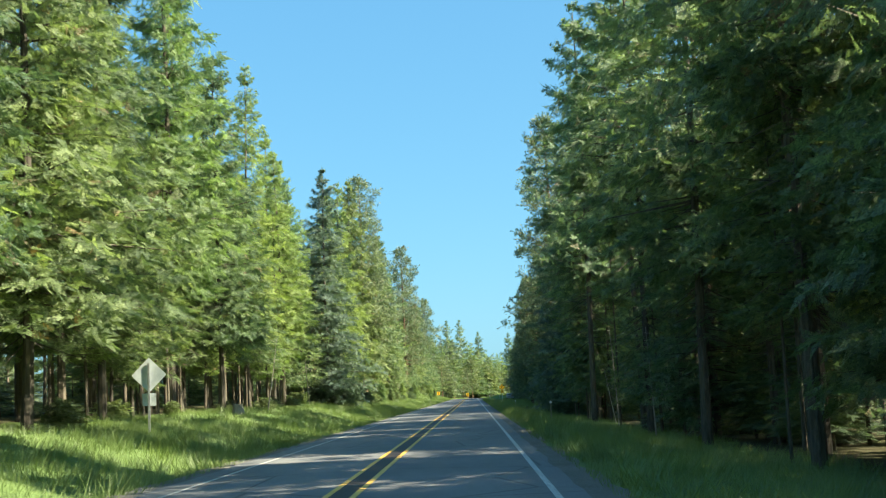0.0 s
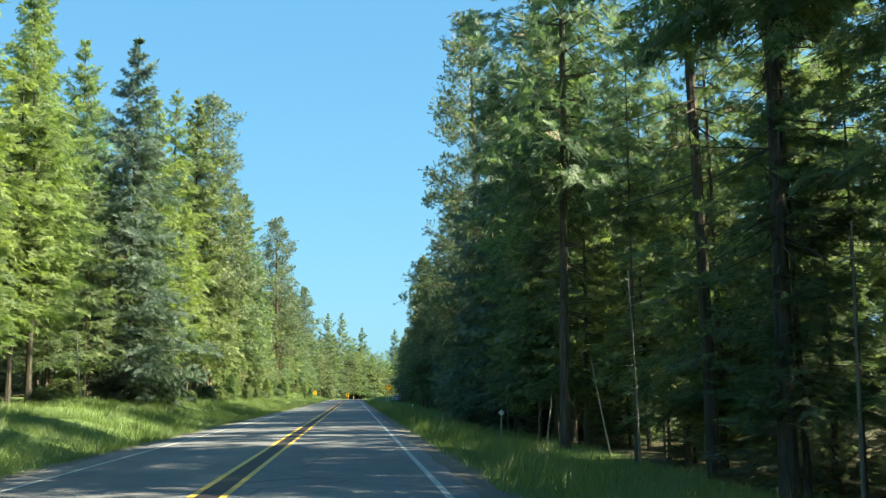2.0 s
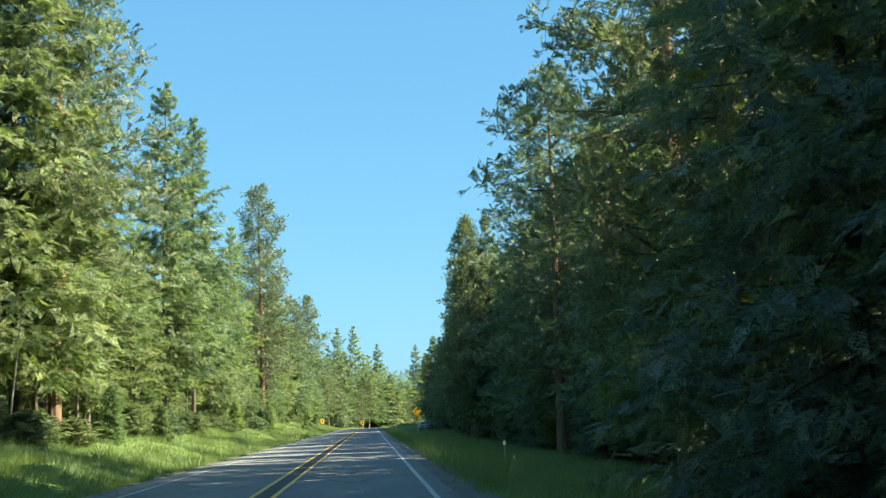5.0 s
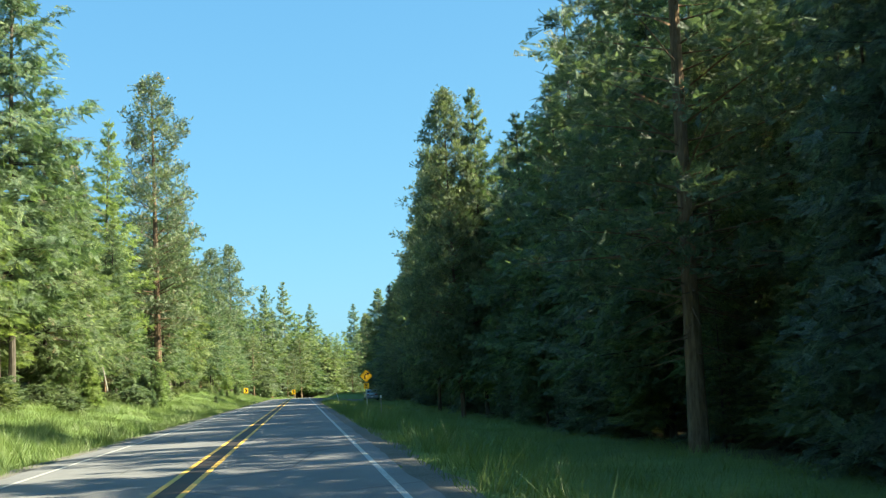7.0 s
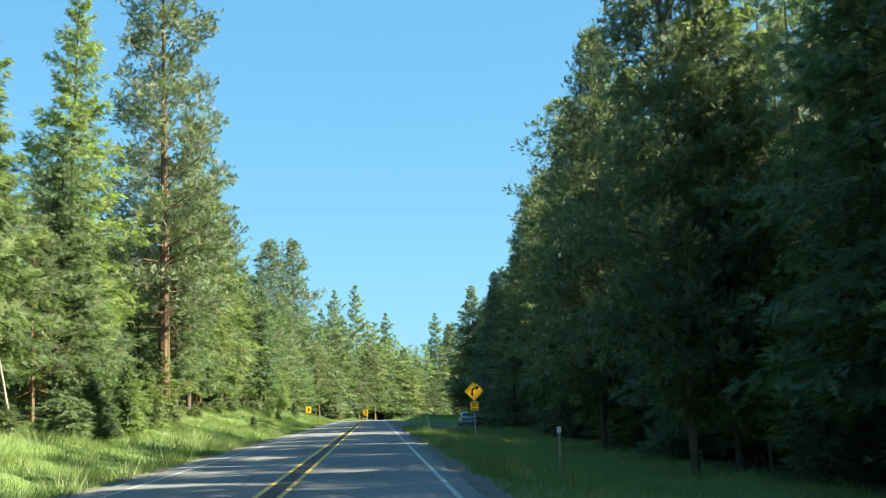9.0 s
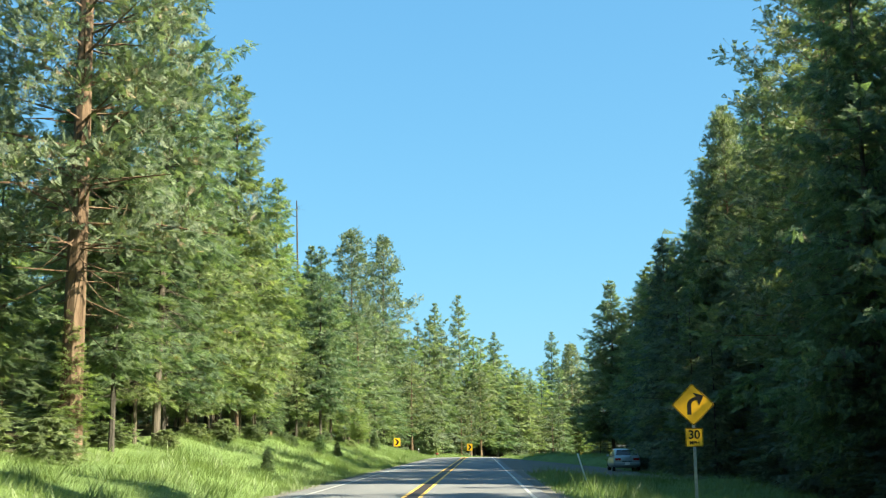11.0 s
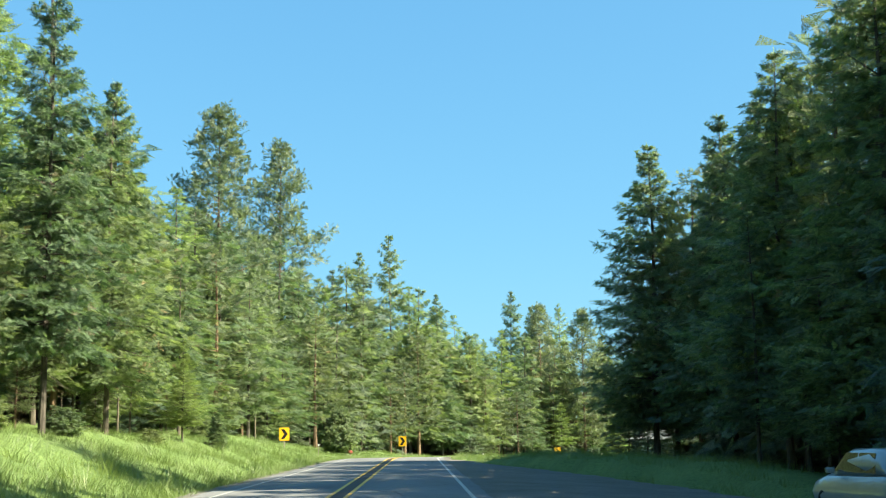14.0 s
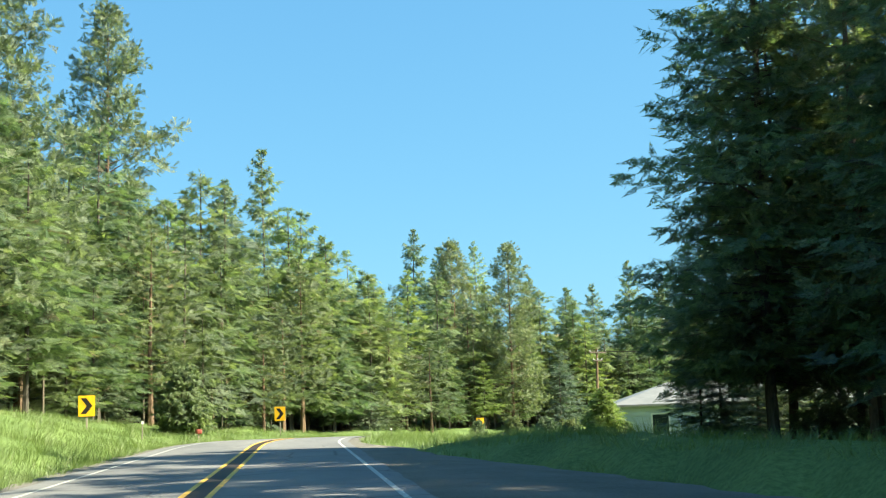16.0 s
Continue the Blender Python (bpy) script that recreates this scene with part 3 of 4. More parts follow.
# trees that stand out along the skyline, plus a few added for shade: kind, x, y, height of the tip
LEFT_NEAR = [
    ("stand_fir", -14.4, 38, 27, 1.1), ("stand_fir", -15.6, 31, 26, 1.1), ("stand_fir", -14.6, 47, 25),
    ("stand_larch", -15.5, 62, 33), ("stand_larch", -17.5, 72, 31), ("stand_fir", -14.2, 68, 22), ("stand_larch", -16, 85, 26.5), ("stand_larch", -14.5, 92, 21), ("stand_larch", -17.0, 101, 25),
    ("spruce", -13.0, 108, 23), ("stand_larch", -16.5, 113, 22), ("larch", -19, 120.5, 26.5), ("stand_larch", -14.0, 131.3, 25.8), ("stand_larch", -14.9, 126, 24),
]
LEFT_MID = [
    ("pine", -13.0, 147, 28.8), ("fir", -14.2, 145, 28.4), ("stand_fir", -13.9, 179, 26.2), ("stand_fir", -16, 165, 24), ("stand_fir", -15, 199.5, 29), ("fir", -15.5, 210, 20),
    ("fir", -16, 222, 20), ("larch", -16.6, 241, 26.0), ("old_pine", -14.0, 255.6, 33.2), ("fir", -14.6, 232, 15), ("pole_fir", -15.2, 261, 21, 1.3), ("open_fir", -14.1, 267, 26),
]
LEFT_FAR = [
    ("fir", -14.6, 285, 24), ("fir", -15.5, 277, 22), ("larch", -17.6, 315.6, 24.6), ("fir", -17.5, 339, 22.5), ("fir", -16, 327, 17), ("fir", -15.9, 320.5, 16.5), ("stand_fir", -13.2, 313, 18), ("stand_fir", -13.6, 323, 17), ("full_pine", -16.8, 369, 29.3),
    ("full_pine", -14.8, 398, 33.2), ("fir", -8.5, 447, 29.2), ("fir", -3.3, 424, 27.7), ("fir", 3.6, 471, 25.6), ("fir", 14.5, 454, 23.8), ("fir", 17.5, 450, 21), ("spruce", -10.5, 415, 22), ("larch", -12, 332, 6.5),
]
BEND_TREES = [
    ("full_pine", 21.6, 425, 17.5), ("larch", 21, 442, 20.5), ("full_pine", 17, 437, 19.5), ("fir", 26, 436, 15.5), ("fir", 31, 440, 14.5), ("fir", 36, 446, 15.5), ("fir", 41, 448, 18.5),
    ("fir", 6, 436, 14), ("larch", 10, 448, 16), ("spruce", 3, 428, 16), ("fir", 47, 452, 17), ("fir", 54, 456, 16),
]
RIGHT_NEAR = [
    # added beside the start, its trunk out of view, to shade the left bank
    ("stand_fir", 11.2, 22, 27),
    ("open_fir", 9.6, 33, 27), ("open_fir", 11.5, 39, 29), ("open_fir", 9.4, 47, 27), ("open_fir", 11.4, 55, 28), ("open_fir", 9.6, 63, 28), ("pole_fir", 10.2, 71, 29, 1.5), ("open_fir", 9.2, 88, 30.8),
    ("stand_fir", 11.3, 98, 25), ("stand_larch", 11.2, 107, 27), ("stand_fir", 11.8, 118, 25), ("old_pine", 10.0, 131.5, 31.6, 0.95),
]
RIGHT_MID = [
    ("fir", 13.2, 143, 19, 0.9), ("fir", 13.8, 151, 20, 0.9), ("spruce", 14.2, 160, 19, 0.9), ("pine", 12.5, 172, 24, 1.25), ("fir", 14.2, 180, 18.5, 0.95), ("spruce", 14.2, 188, 18, 0.95), ("fir", 14.2, 198, 18, 0.95),
    ("fir", 14.2, 207, 18, 0.95), ("full_pine", 11.1, 217, 21.7, 0.8), ("fir", 13.0, 217.5, 22.3, 0.8), ("full_pine", 11.9, 237, 21.0, 0.8), ("spruce", 14.3, 227, 18, 0.9),
]
RIGHT_FAR = [
    # these four are added behind the front row to shade the left bank
    ("fir", 18.5, 256, 25, 1.2), ("fir", 18.5, 272, 26, 1.2), ("fir", 18.0, 289, 25, 1.2), ("fir", 18.5, 301, 26, 1.2),
    ("fir", 13.4, 241.5, 21.5, 0.85), ("fir", 13.6, 257, 21.5, 0.85), ("pine", 15.2, 266, 25, 1.2), ("full_pine", 15.2, 286, 20.8, 0.75), ("spruce", 12.5, 294.2, 15.0), ("fir", 14.0, 287, 17),
    ("stand_fir", 14.8, 318, 17.0, 1.2), ("stand_fir", 14.5, 306, 17, 1.2), ("fir", 13.7, 338.5, 18.2, 1.22), ("fir", 16.5, 333, 18.5, 1.05), ("fir", 18.5, 326, 19, 1.1), ("fir", 18.0, 340.5, 18, 1.05), ("stand_fir", 15.2, 341, 15.0, 1.3), ("stand_fir", 16.5, 325, 17, 1.2),
    ("stand_fir", 24.5, 352, 17), ("fir", 30.5, 350, 20),
]
for group in (LEFT_NEAR, LEFT_MID, LEFT_FAR, BEND_TREES, RIGHT_NEAR, RIGHT_MID, RIGHT_FAR):
    for kind, x, y, top, *wide in group:
        plant(kind, x, y, top, 0 if y < 345 else 1, wide[0] if wide else 1.0)


# ---- the forest behind and between them ----
def pick(weights):
    return place_rng.choices([k for k, _ in weights], [w for _, w in weights])[0]


LIMIT_L = [(0, 24), (130, 21), (180, 20), (250, 18), (300, 20.5), (345, 21), (385, 22), (405, 18), (425, 14), (520, 13)]
LIMIT_R = [(0, 24), (125, 22), (140, 17), (240, 16), (300, 13), (345, 13), (420, 13)]

place_rng.seed(41)
for row, (off, gap, level) in enumerate(((11.8, 4.4, 1), (15.5, 4.4, 2), (20.0, 5.0, 2), (27.0, 6.5, 2), (37.0, 8.0, 2))):
    s = -30.0 + row
    while s < 490:
        d = -off - place_rng.uniform(0, 2.6)
        p = station(s, d)
        top = steps(s, LIMIT_L) * place_rng.uniform(0.6, 1.02) + (1.0 if row > 1 else 0)
        if row == 0:
            top *= place_rng.choice((0.35, 0.5, 0.7, 0.9) if s > 270 else (0.55, 0.7, 0.8, 0.95))
        lv = level if 15 < s < 330 else 2
        mix = [("stand_larch", 4), ("stand_fir", 4), ("pole_fir", 1), ("pine", 1)] if s < 160 else [("stand_fir", 4), ("fir", 1), ("stand_larch", 2), ("pine", 1)] if s < 300 else [("stand_fir", 4), ("fir", 2), ("larch", 2), ("spruce", 1), ("pine", 2)]
        if row > 1 or s < 12 or (row == 1 and 40 < s < 120):
            woodland(pick(mix), p.x, p.y, top, 1.25 if row > 2 else 1.0)
        else:
            plant(pick(mix), p.x, p.y, top, lv, 1.3 if s > 335 else 1.0)
        s += gap * place_rng.uniform(0.6, 1.4) * (0.55 if s > 330 and row < 4 else 1.0)
place_rng.seed(42)
# rows 2 and 3 are mostly hidden, made tall to shade road and verge
for row, (off, gap, level) in enumerate(((13.4, 4.6, 1), (17.5, 5.2, 2), (22.5, 5.6, 2), (30.0, 7.5, 2))):
    s = -34.0 + row
    while s < (318 if row == 0 else 350 - 6 * row):
        thin = 36 < s < 128
        if row == 3 and s < 128:  # the wood is not deep here
            s = 128.0
        d = off + place_rng.uniform(0, 2.4) + (-1.2 if s < 130 else 1.6 if s < 275 else 0)
        p = station(s, d)
        top = steps(s, LIMIT_R) * place_rng.uniform(0.6, 1.0)
        if row == 0:
            top *= place_rng.choice((0.4, 0.7, 0.95))
        elif row == 1 and s > 130:
            top = steps(s, LIMIT_R) * place_rng.uniform(0.95, 1.2) * (1.1 if 140 < s < 176 else 1.4 if 176 <= s < 214 else 1.25 if 214 <= s < 238 else 1.0)
        if s > 280:
            top *= 1.1
        if thin:
            top = place_rng.uniform(15, 25) if row < 2 else place_rng.uniform(19, 25)
            if 62 < s < 100:
                top = top * 0.6 if row < 2 else place_rng.uniform(24, 27) if s < 95 else top * 0.9
            elif s > 100 and row > 1:
                top *= 1.05
        if 243 < s < 253 and row < 2:
            top = 4.0 + 5 * row
        if s <= 62:
            top = place_rng.uniform(13, 22) if row < 2 else place_rng.uniform(19, 24)
        kind = pick([("stand_fir", 4), ("fir", 2 + row), ("pole_fir", 1), ("open_fir", 2), ("spruce", row + (3 if s > 100 else 0))] if thin else [("stand_fir", 1)] if s > 300 and row == 0 else [("fir", 5), ("open_fir", 1), ("spruce", 4), ("larch", 1), ("pine", 1)])
        if row == 0 and s < 12:
            pass
        elif thin and row > 1:
            woodland(kind, p.x, p.y, top, 1.2)
        elif row > 1 or s < 12:
            deep = 26 if s < 12 else ((22, 24) if s < 176 else (26, 29) if s < 232 else (23, 25) if 238 < s < 256 else (24, 27) if s < 284 else (24, 26))[row - 2] if row > 1 else top
            woodland(kind, p.x, p.y, deep * place_rng.uniform(0.85, 1.08), 1.2)
        else:
            plant(kind, p.x, p.y, top, 1 if s < 60 else level, 1.0 if thin or s > 280 else 0.85)
        s += gap * place_rng.uniform(0.6, 1.4) * (0.6 if s > 280 else 0.85 if s > 135 else 2.2 if 60 < s < 132 and row > 1 else 1.0)
# low young trees along the edge of the dark wood
place_rng.seed(43)
s = 128.0
while s < 296:
    p = station(s, 15.8 + place_rng.uniform(0, 2.0))
    plant(pick([("spruce", 3), ("fir", 2)]), p.x, p.y, ground_z(p.x, p.y) + place_rng.uniform(3.0, 7.5), 2, 1.25)
    s += place_rng.uniform(2.6, 6.0)
# young growth under the trees of the thin stretch, thin poles there and deep in the woods
place_rng.seed(44)
s = 8.0
while s < 130:
    p = station(s, 13.8 + place_rng.uniform(0, 5.0))
    plant(pick([("spruce", 3), ("fir", 2)]), p.x, p.y, ground_z(p.x, p.y) + place_rng.uniform(2.0, 7.0), 2, 1.4)
    s += place_rng.uniform(1.6, 3.4)
place_rng.seed(45)
s = 30.0
while s < 205:
    for d in ((11.2 + place_rng.uniform(0, 7),) if s < 140 else ()) + (-13.2 - place_rng.uniform(0, 6),):
        p = station(s, d)
        tall = place_rng.uniform(9, 17)
        if s < 80:
            plant("pole_fir", p.x, p.y, ground_z(p.x, p.y) + tall, 1)
        else:
            woodland("pole_fir", p.x, p.y, ground_z(p.x, p.y) + tall)
    s += place_rng.uniform(1.6, 3.8)
place_rng.seed(46)
s = -20.0
while s < 480:
    for d in (-24 - place_rng.uniform(0, 4), -33 - place_rng.uniform(0, 6)):
        p = station(s, d)
        woodland(pick([("spruce", 3), ("fir", 2)]), p.x, p.y, ground_z(p.x, p.y) + (place_rng.uniform(4.0, 8.0) if s > 330 else place_rng.uniform(2.0, 4.5)), 1.9)
    s += place_rng.uniform(4.0, 6.5)
place_rng.seed(47)
s = -30.0
while s < 420:  # the far edge of the woods
    p = station(s, -46 - place_rng.uniform(0, 6))
    woodland(pick([("spruce", 3), ("fir", 1)]), p.x, p.y, ground_z(p.x, p.y) + place_rng.uniform(7, 11), 1.8)
    s += place_rng.uniform(3.0, 4.6)
place_rng.seed(48)
s = 335.0
while s < 478:
    p = station(s, -13.2 - place_rng.uniform(0, 3.0))
    plant(pick([("spruce", 2), ("fir", 3), ("larch", 2)]), p.x, p.y, ground_z(p.x, p.y) + place_rng.uniform(3.0, 11.0), 2, 1.3)
    s += place_rng.uniform(5.5, 9.5)
place_rng.seed(49)
# shrubs and young trees inside the bend
for x, y, tall in ((15.5, 392, 1.5), (17.5, 390, 1.8), (19.5, 391, 1.6), (21.0, 388, 2.0), (23, 388, 1.7), (25, 386, 2.1), (14.2, 401, 1.3), (20.5, 382, 1.3), (17.2, 368, 1.2), (22.0, 380, 1.5)):
    plant("young_shrub", x, y, ground_z(x, y) + tall, 1, place_rng.uniform(0.9, 1.2))
for x, y, tall in ((15.9, 367, 3.0), (16.9, 369, 2.5), (19.8, 376, 3.4)):
    plant("young_larch", x, y, ground_z(x, y) + tall, 1, 1.3)
place_rng.seed(50)
s = 322.0
while s < 470:
    p = station(s, -12.4 - place_rng.uniform(0, 4))
    woodland("pole_fir", p.x, p.y, ground_z(p.x, p.y) + place_rng.uniform(7, 13))
    s += place_rng.uniform(1.2, 3.0)
# slender trunks and young spruces between the road and the house
place_rng.seed(51)
for i in range(26):
    x, y = place_rng.uniform(15.5, 26), place_rng.uniform(338, 362)
    if (x + 0.3) / (y - 305) > 0.36:
        woodland("pole_fir", x, y, ground_z(x, y) + place_rng.uniform(9, 14))
place_rng.seed(52)
for x, y, tall in ((12.6, 342, 3.6), (14.2, 344.5, 4.6), (16.2, 346, 4.0), (17.8, 349, 5.0), (19.6, 351, 4.2), (20.5, 349, 3.2), (22.5, 354, 2.6), (24.5, 350, 3.6), (18.8, 345, 2.0), (26.5, 356, 3.0), (23.5, 345, 2.6)):
    plant("spruce", x, y, ground_z(x, y) + tall, 2, 1.3)
for x, y, tall in ((23.6, 361.5, 3.4), (25.8, 363, 4.2)):
    plant("fir", x, y, ground_z(x, y) + tall, 2, 1.5)
# saplings on the bank
for kind, x, y, tall in (("larch", -10.2, 291, 1.2), ("fir", -9.2, 267, 1.0), ("fir", -9.8, 297, 0.9), ("larch", -11.0, 229, 3.2), ("fir", -11.5, 225, 2.6), ("fir", -10.6, 334, 1.8), ("larch", -11.5, 112, 2.4), ("fir", -11.2, 226.5, 1.5),
                         ("fir", -10.9, 160, 2.0), ("larch", -11.4, 150, 2.6), ("fir", -11.0, 174, 1.8), ("fir", -11.8, 238, 3.4), ("larch", -12.0, 205, 3.0)):
    plant("young_" + kind, x, y, ground_z(x, y) + tall, 1)
# low shrubs in the rough grass along the edge of the western woods
place_rng.seed(53)
s = 40.0
while s < 345:
    p = station(s, -9.6 - place_rng.uniform(0, 3.6))
    plant("young_shrub", p.x, p.y, ground_z(p.x, p.y) + place_rng.uniform(0.5, 1.0) * (1.5 if 130 < s < 260 else 1.0), 2, place_rng.uniform(1.0, 1.5))
    s += place_rng.uniform(2.0, 5.5) * (1.0 if 130 < s < 260 else 2.0)
plant("young_shrub", -6.9, 376, ground_z(-6.9, 376) + 3.6, 0, 1.0)
finish_woods()


# ---- grass ----
def blades(name, spots, seed, height, width):
    """Grass as single bent blades on the ground."""
    rng = np.random.default_rng(seed)
    n = len(spots)
    P = np.array(spots)
    a = rng.uniform(0, 6.28, n)
    h = height * rng.uniform(0.5, 1.25, n) * P[:, 3]
    w = width * rng.uniform(0.6, 1.3, n) * (0.7 + 0.3 * P[:, 3])
    lean = rng.uniform(0.25, 1.1, n)
    b = np.array([6.0 * noise.noise((p[0] * 0.5, p[1] * 0.5, 9.0)) for p in P]) + rng.normal(0, 0.9, n)
    o = P[:, :3]
    sx = np.stack([np.cos(a) * w / 2, np.sin(a) * w / 2, np.zeros(n)], 1)
    tip = o + np.stack([np.cos(b) * lean * h, np.sin(b) * lean * h, h], 1)
    low = o - (0, 0, 0.03)
    verts = np.stack([low - sx, low + sx, tip], 1).reshape(-1, 3)
    me = bpy.data.meshes.new(name)
    me.from_pydata(verts.tolist(), [], np.arange(3 * n).reshape(n, 3).tolist())
    me.materials.append(GRASS)
    return new(name, me)


rng = np.random.default_rng(3)
spots = []
for i in range(520000):
    s = 8 + 392 * rng.random() ** 1.05
    side = -1 if rng.random() < 0.58 else 1
    d = side * (4.15 + (11.0 if side > 0 and (130 < s < 278 or s > 309) else 8.4) * rng.random() ** 1.1)
    if side > 0 and 278 < s < 349 and d < pullout_edge(s) + 0.1:
        continue
    p = station(s, d)
    patch = noise.noise((p.x * 0.35, p.y * 0.35, 2.0))
    fine = noise.noise((p.x * 1.3, p.y * 1.3, 6.0))
    if patch + 0.5 * fine < -0.30 and rng.random() < 0.6:
        continue
    edge = min(1.0, (abs(d) - 3.9) / 1.4)
    spots.append((p.x, p.y, ground_z(p.x, p.y), (0.5 + 0.5 * edge) * (1 + 0.8 * max(0.0, patch) + 0.7 * max(0.0, fine))))
grass = blades("grass", spots, 4, 0.25, 0.016)
tagged(grass, "soft green roadside grass on the verge", "grass", kind="stuff")
spots = []
for i in range(800):
    s = 10 + 380 * rng.random()
    side = -1 if rng.random() < 0.5 else 1
    d = side * (4.6 + 5.5 * rng.random() ** 1.6)
    if side > 0 and 278 < s < 349:
        continue
    c = station(s, d)
    for k in range(int(rng.uniform(25, 90))):
        x, y = c.x + rng.normal(0, 0.22), c.y + rng.normal(0, 0.3)
        spots.append((x, y, ground_z(x, y), rng.uniform(0.6, 1.3)))
tufts = blades("tall_grass", spots, 5, 0.55, 0.022)
tagged(tufts, "tufts of tall pale grass gone to seed", "grass", kind="stuff")


# ---- signs, posts and other things by the road ----
METAL, nt, b = material("galvanised_steel", 0.42, 0.85, 0.5)
nt.links.new(ramp(nt, noise_tex(nt, 14.0, 5), [(0.3, (0.33, 0.34, 0.35)), (0.7, (0.52, 0.53, 0.54))]), b.inputs["Base Color"])
ALUMINIUM, nt, b = material("bare_aluminium_sheet", 0.5, 0.55, 0.5)
nt.links.new(ramp(nt, noise_tex(nt, 3.0, 5), [(0.3, (0.52, 0.56, 0.58)), (0.7, (0.72, 0.76, 0.78))]), b.inputs["Base Color"])
SIGN_YELLOW, nt, b = material("yellow_sign_face", 0.38, 0.0, 0.5)
nt.links.new(ramp(nt, noise_tex(nt, 4.0, 4), [(0.3, (0.78, 0.40, 0.010)), (0.7, (0.90, 0.50, 0.015))]), b.inputs["Base Color"])
SIGN_BLACK, nt, b = material("black_sign_print", 0.7, 0.0, 0.15)
nt.links.new(ramp(nt, noise_tex(nt, 6.0, 3), [(0.3, (0.010, 0.010, 0.010)), (0.7, (0.030, 0.026, 0.022))]), b.inputs["Base Color"])
POST_WOOD, nt, b = material("weathered_post_wood", 0.9, 0.0, 0.2)
nt.links.new(ramp(nt, noise_tex(nt, 6.0, 6, 0.7, (4, 4, 0.4)), [(0.3, (0.20, 0.17, 0.13)), (0.7, (0.42, 0.38, 0.31))]), b.inputs["Base Color"])
WHITE, nt, b = material("white_plastic", 0.5, 0.0, 0.5)
nt.links.new(ramp(nt, noise_tex(nt, 9.0, 4), [(0.3, (0.62, 0.62, 0.60)), (0.7, (0.82, 0.82, 0.80))]), b.inputs["Base Color"])


def box(bm, size, at=(0, 0, 0), turn=None, bevel=0.0):
    m = Matrix.Translation(at) @ (turn or Matrix.Identity(4)) @ Matrix.Diagonal((*size, 1))
    made = bmesh.ops.create_cube(bm, size=1, matrix=m)
    if bevel:
        edges = {e for v in made["verts"] for e in v.link_edges}
        bmesh.ops.bevel(bm, geom=list(edges), offset=bevel, segments=2, affect="EDGES", profile=0.5)


def rod(bm, p, q, r0, r1=None, sides=10):
    p, q = Vector(p), Vector(q)
    d = q - p
    m = Matrix.Translation((p + q) / 2) @ d.to_track_quat("Z", "Y").to_matrix().to_4x4()
    bmesh.ops.create_cone(bm, cap_ends=True, segments=sides, radius1=r0, radius2=r0 if r1 is None else r1, depth=d.length, matrix=m)


def plate(outline, depth):
    """A thin upright plate in the xz plane with that outline, its face towards -y."""
    bm = bmesh.new()
    front = [bm.verts.new((x, -depth / 2, z)) for x, z in outline]
    back = [bm.verts.new((x, depth / 2, z)) for x, z in outline]
    bm.faces.new(front)
    bm.faces.new(back[::-1])
    n = len(front)
    for i in range(n):
        bm.faces.new((front[i], back[i], back[(i + 1) % n], front[(i + 1) % n]))
    bmesh.ops.recalc_face_normals(bm, faces=bm.faces)
    return bm


def rounded(w, h, r, turn=0.0, seg=5):
    pts = []
    for cx, cz, a0 in ((w / 2 - r, h / 2 - r, 0), (-w / 2 + r, h / 2 - r, 90), (-w / 2 + r, -h / 2 + r, 180), (w / 2 - r, -h / 2 + r, 270)):
        for k in range(seg + 1):
            a = radians(a0 + 90 * k / seg)
            x, z = cx + r * math.cos(a), cz + r * math.sin(a)
            c, s = math.cos(radians(turn)), math.sin(radians(turn))
            pts.append((x * c - z * s, x * s + z * c))
    return pts


def frame_band(outer, inner, depth):
    bm = bmesh.new()
    n = len(outer)
    o = [bm.verts.new((x, -depth, z)) for x, z in outer]
    i = [bm.verts.new((x, -depth, z)) for x, z in inner]
    for k in range(n):
        bm.faces.new((o[k], o[(k + 1) % n], i[(k + 1) % n], i[k]))
    return bm


def lettering(name, text, size, at, mat, parent):
    cu = bpy.data.curves.new(name, "FONT")
    cu.body, cu.size, cu.align_x, cu.align_y, cu.extrude, cu.offset = text, size, "CENTER", "CENTER", 0.002, 0.012 * size
    tmp = bpy.data.objects.new(name, cu)
    scene.collection.objects.link(tmp)
    me = bpy.data.meshes.new_from_object(tmp.evaluated_get(bpy.context.evaluated_depsgraph_get()))
    bpy.data.objects.remove(tmp)
    me.materials.clear()
    me.materials.append(mat)
    ob = new(name, me)
    ob.parent = parent
    ob.matrix_basis = pose(*at, 90, 0, 0)
    return ob


def post_part(thing, height, size, mat, sunk=0.4, y=0.05, name="post"):
    bm = bmesh.new()
    box(bm, (size, size * 0.6, height + sunk), (0, y, (height - sunk) / 2), None, 0.006)
    part(name, bm, mat, thing)


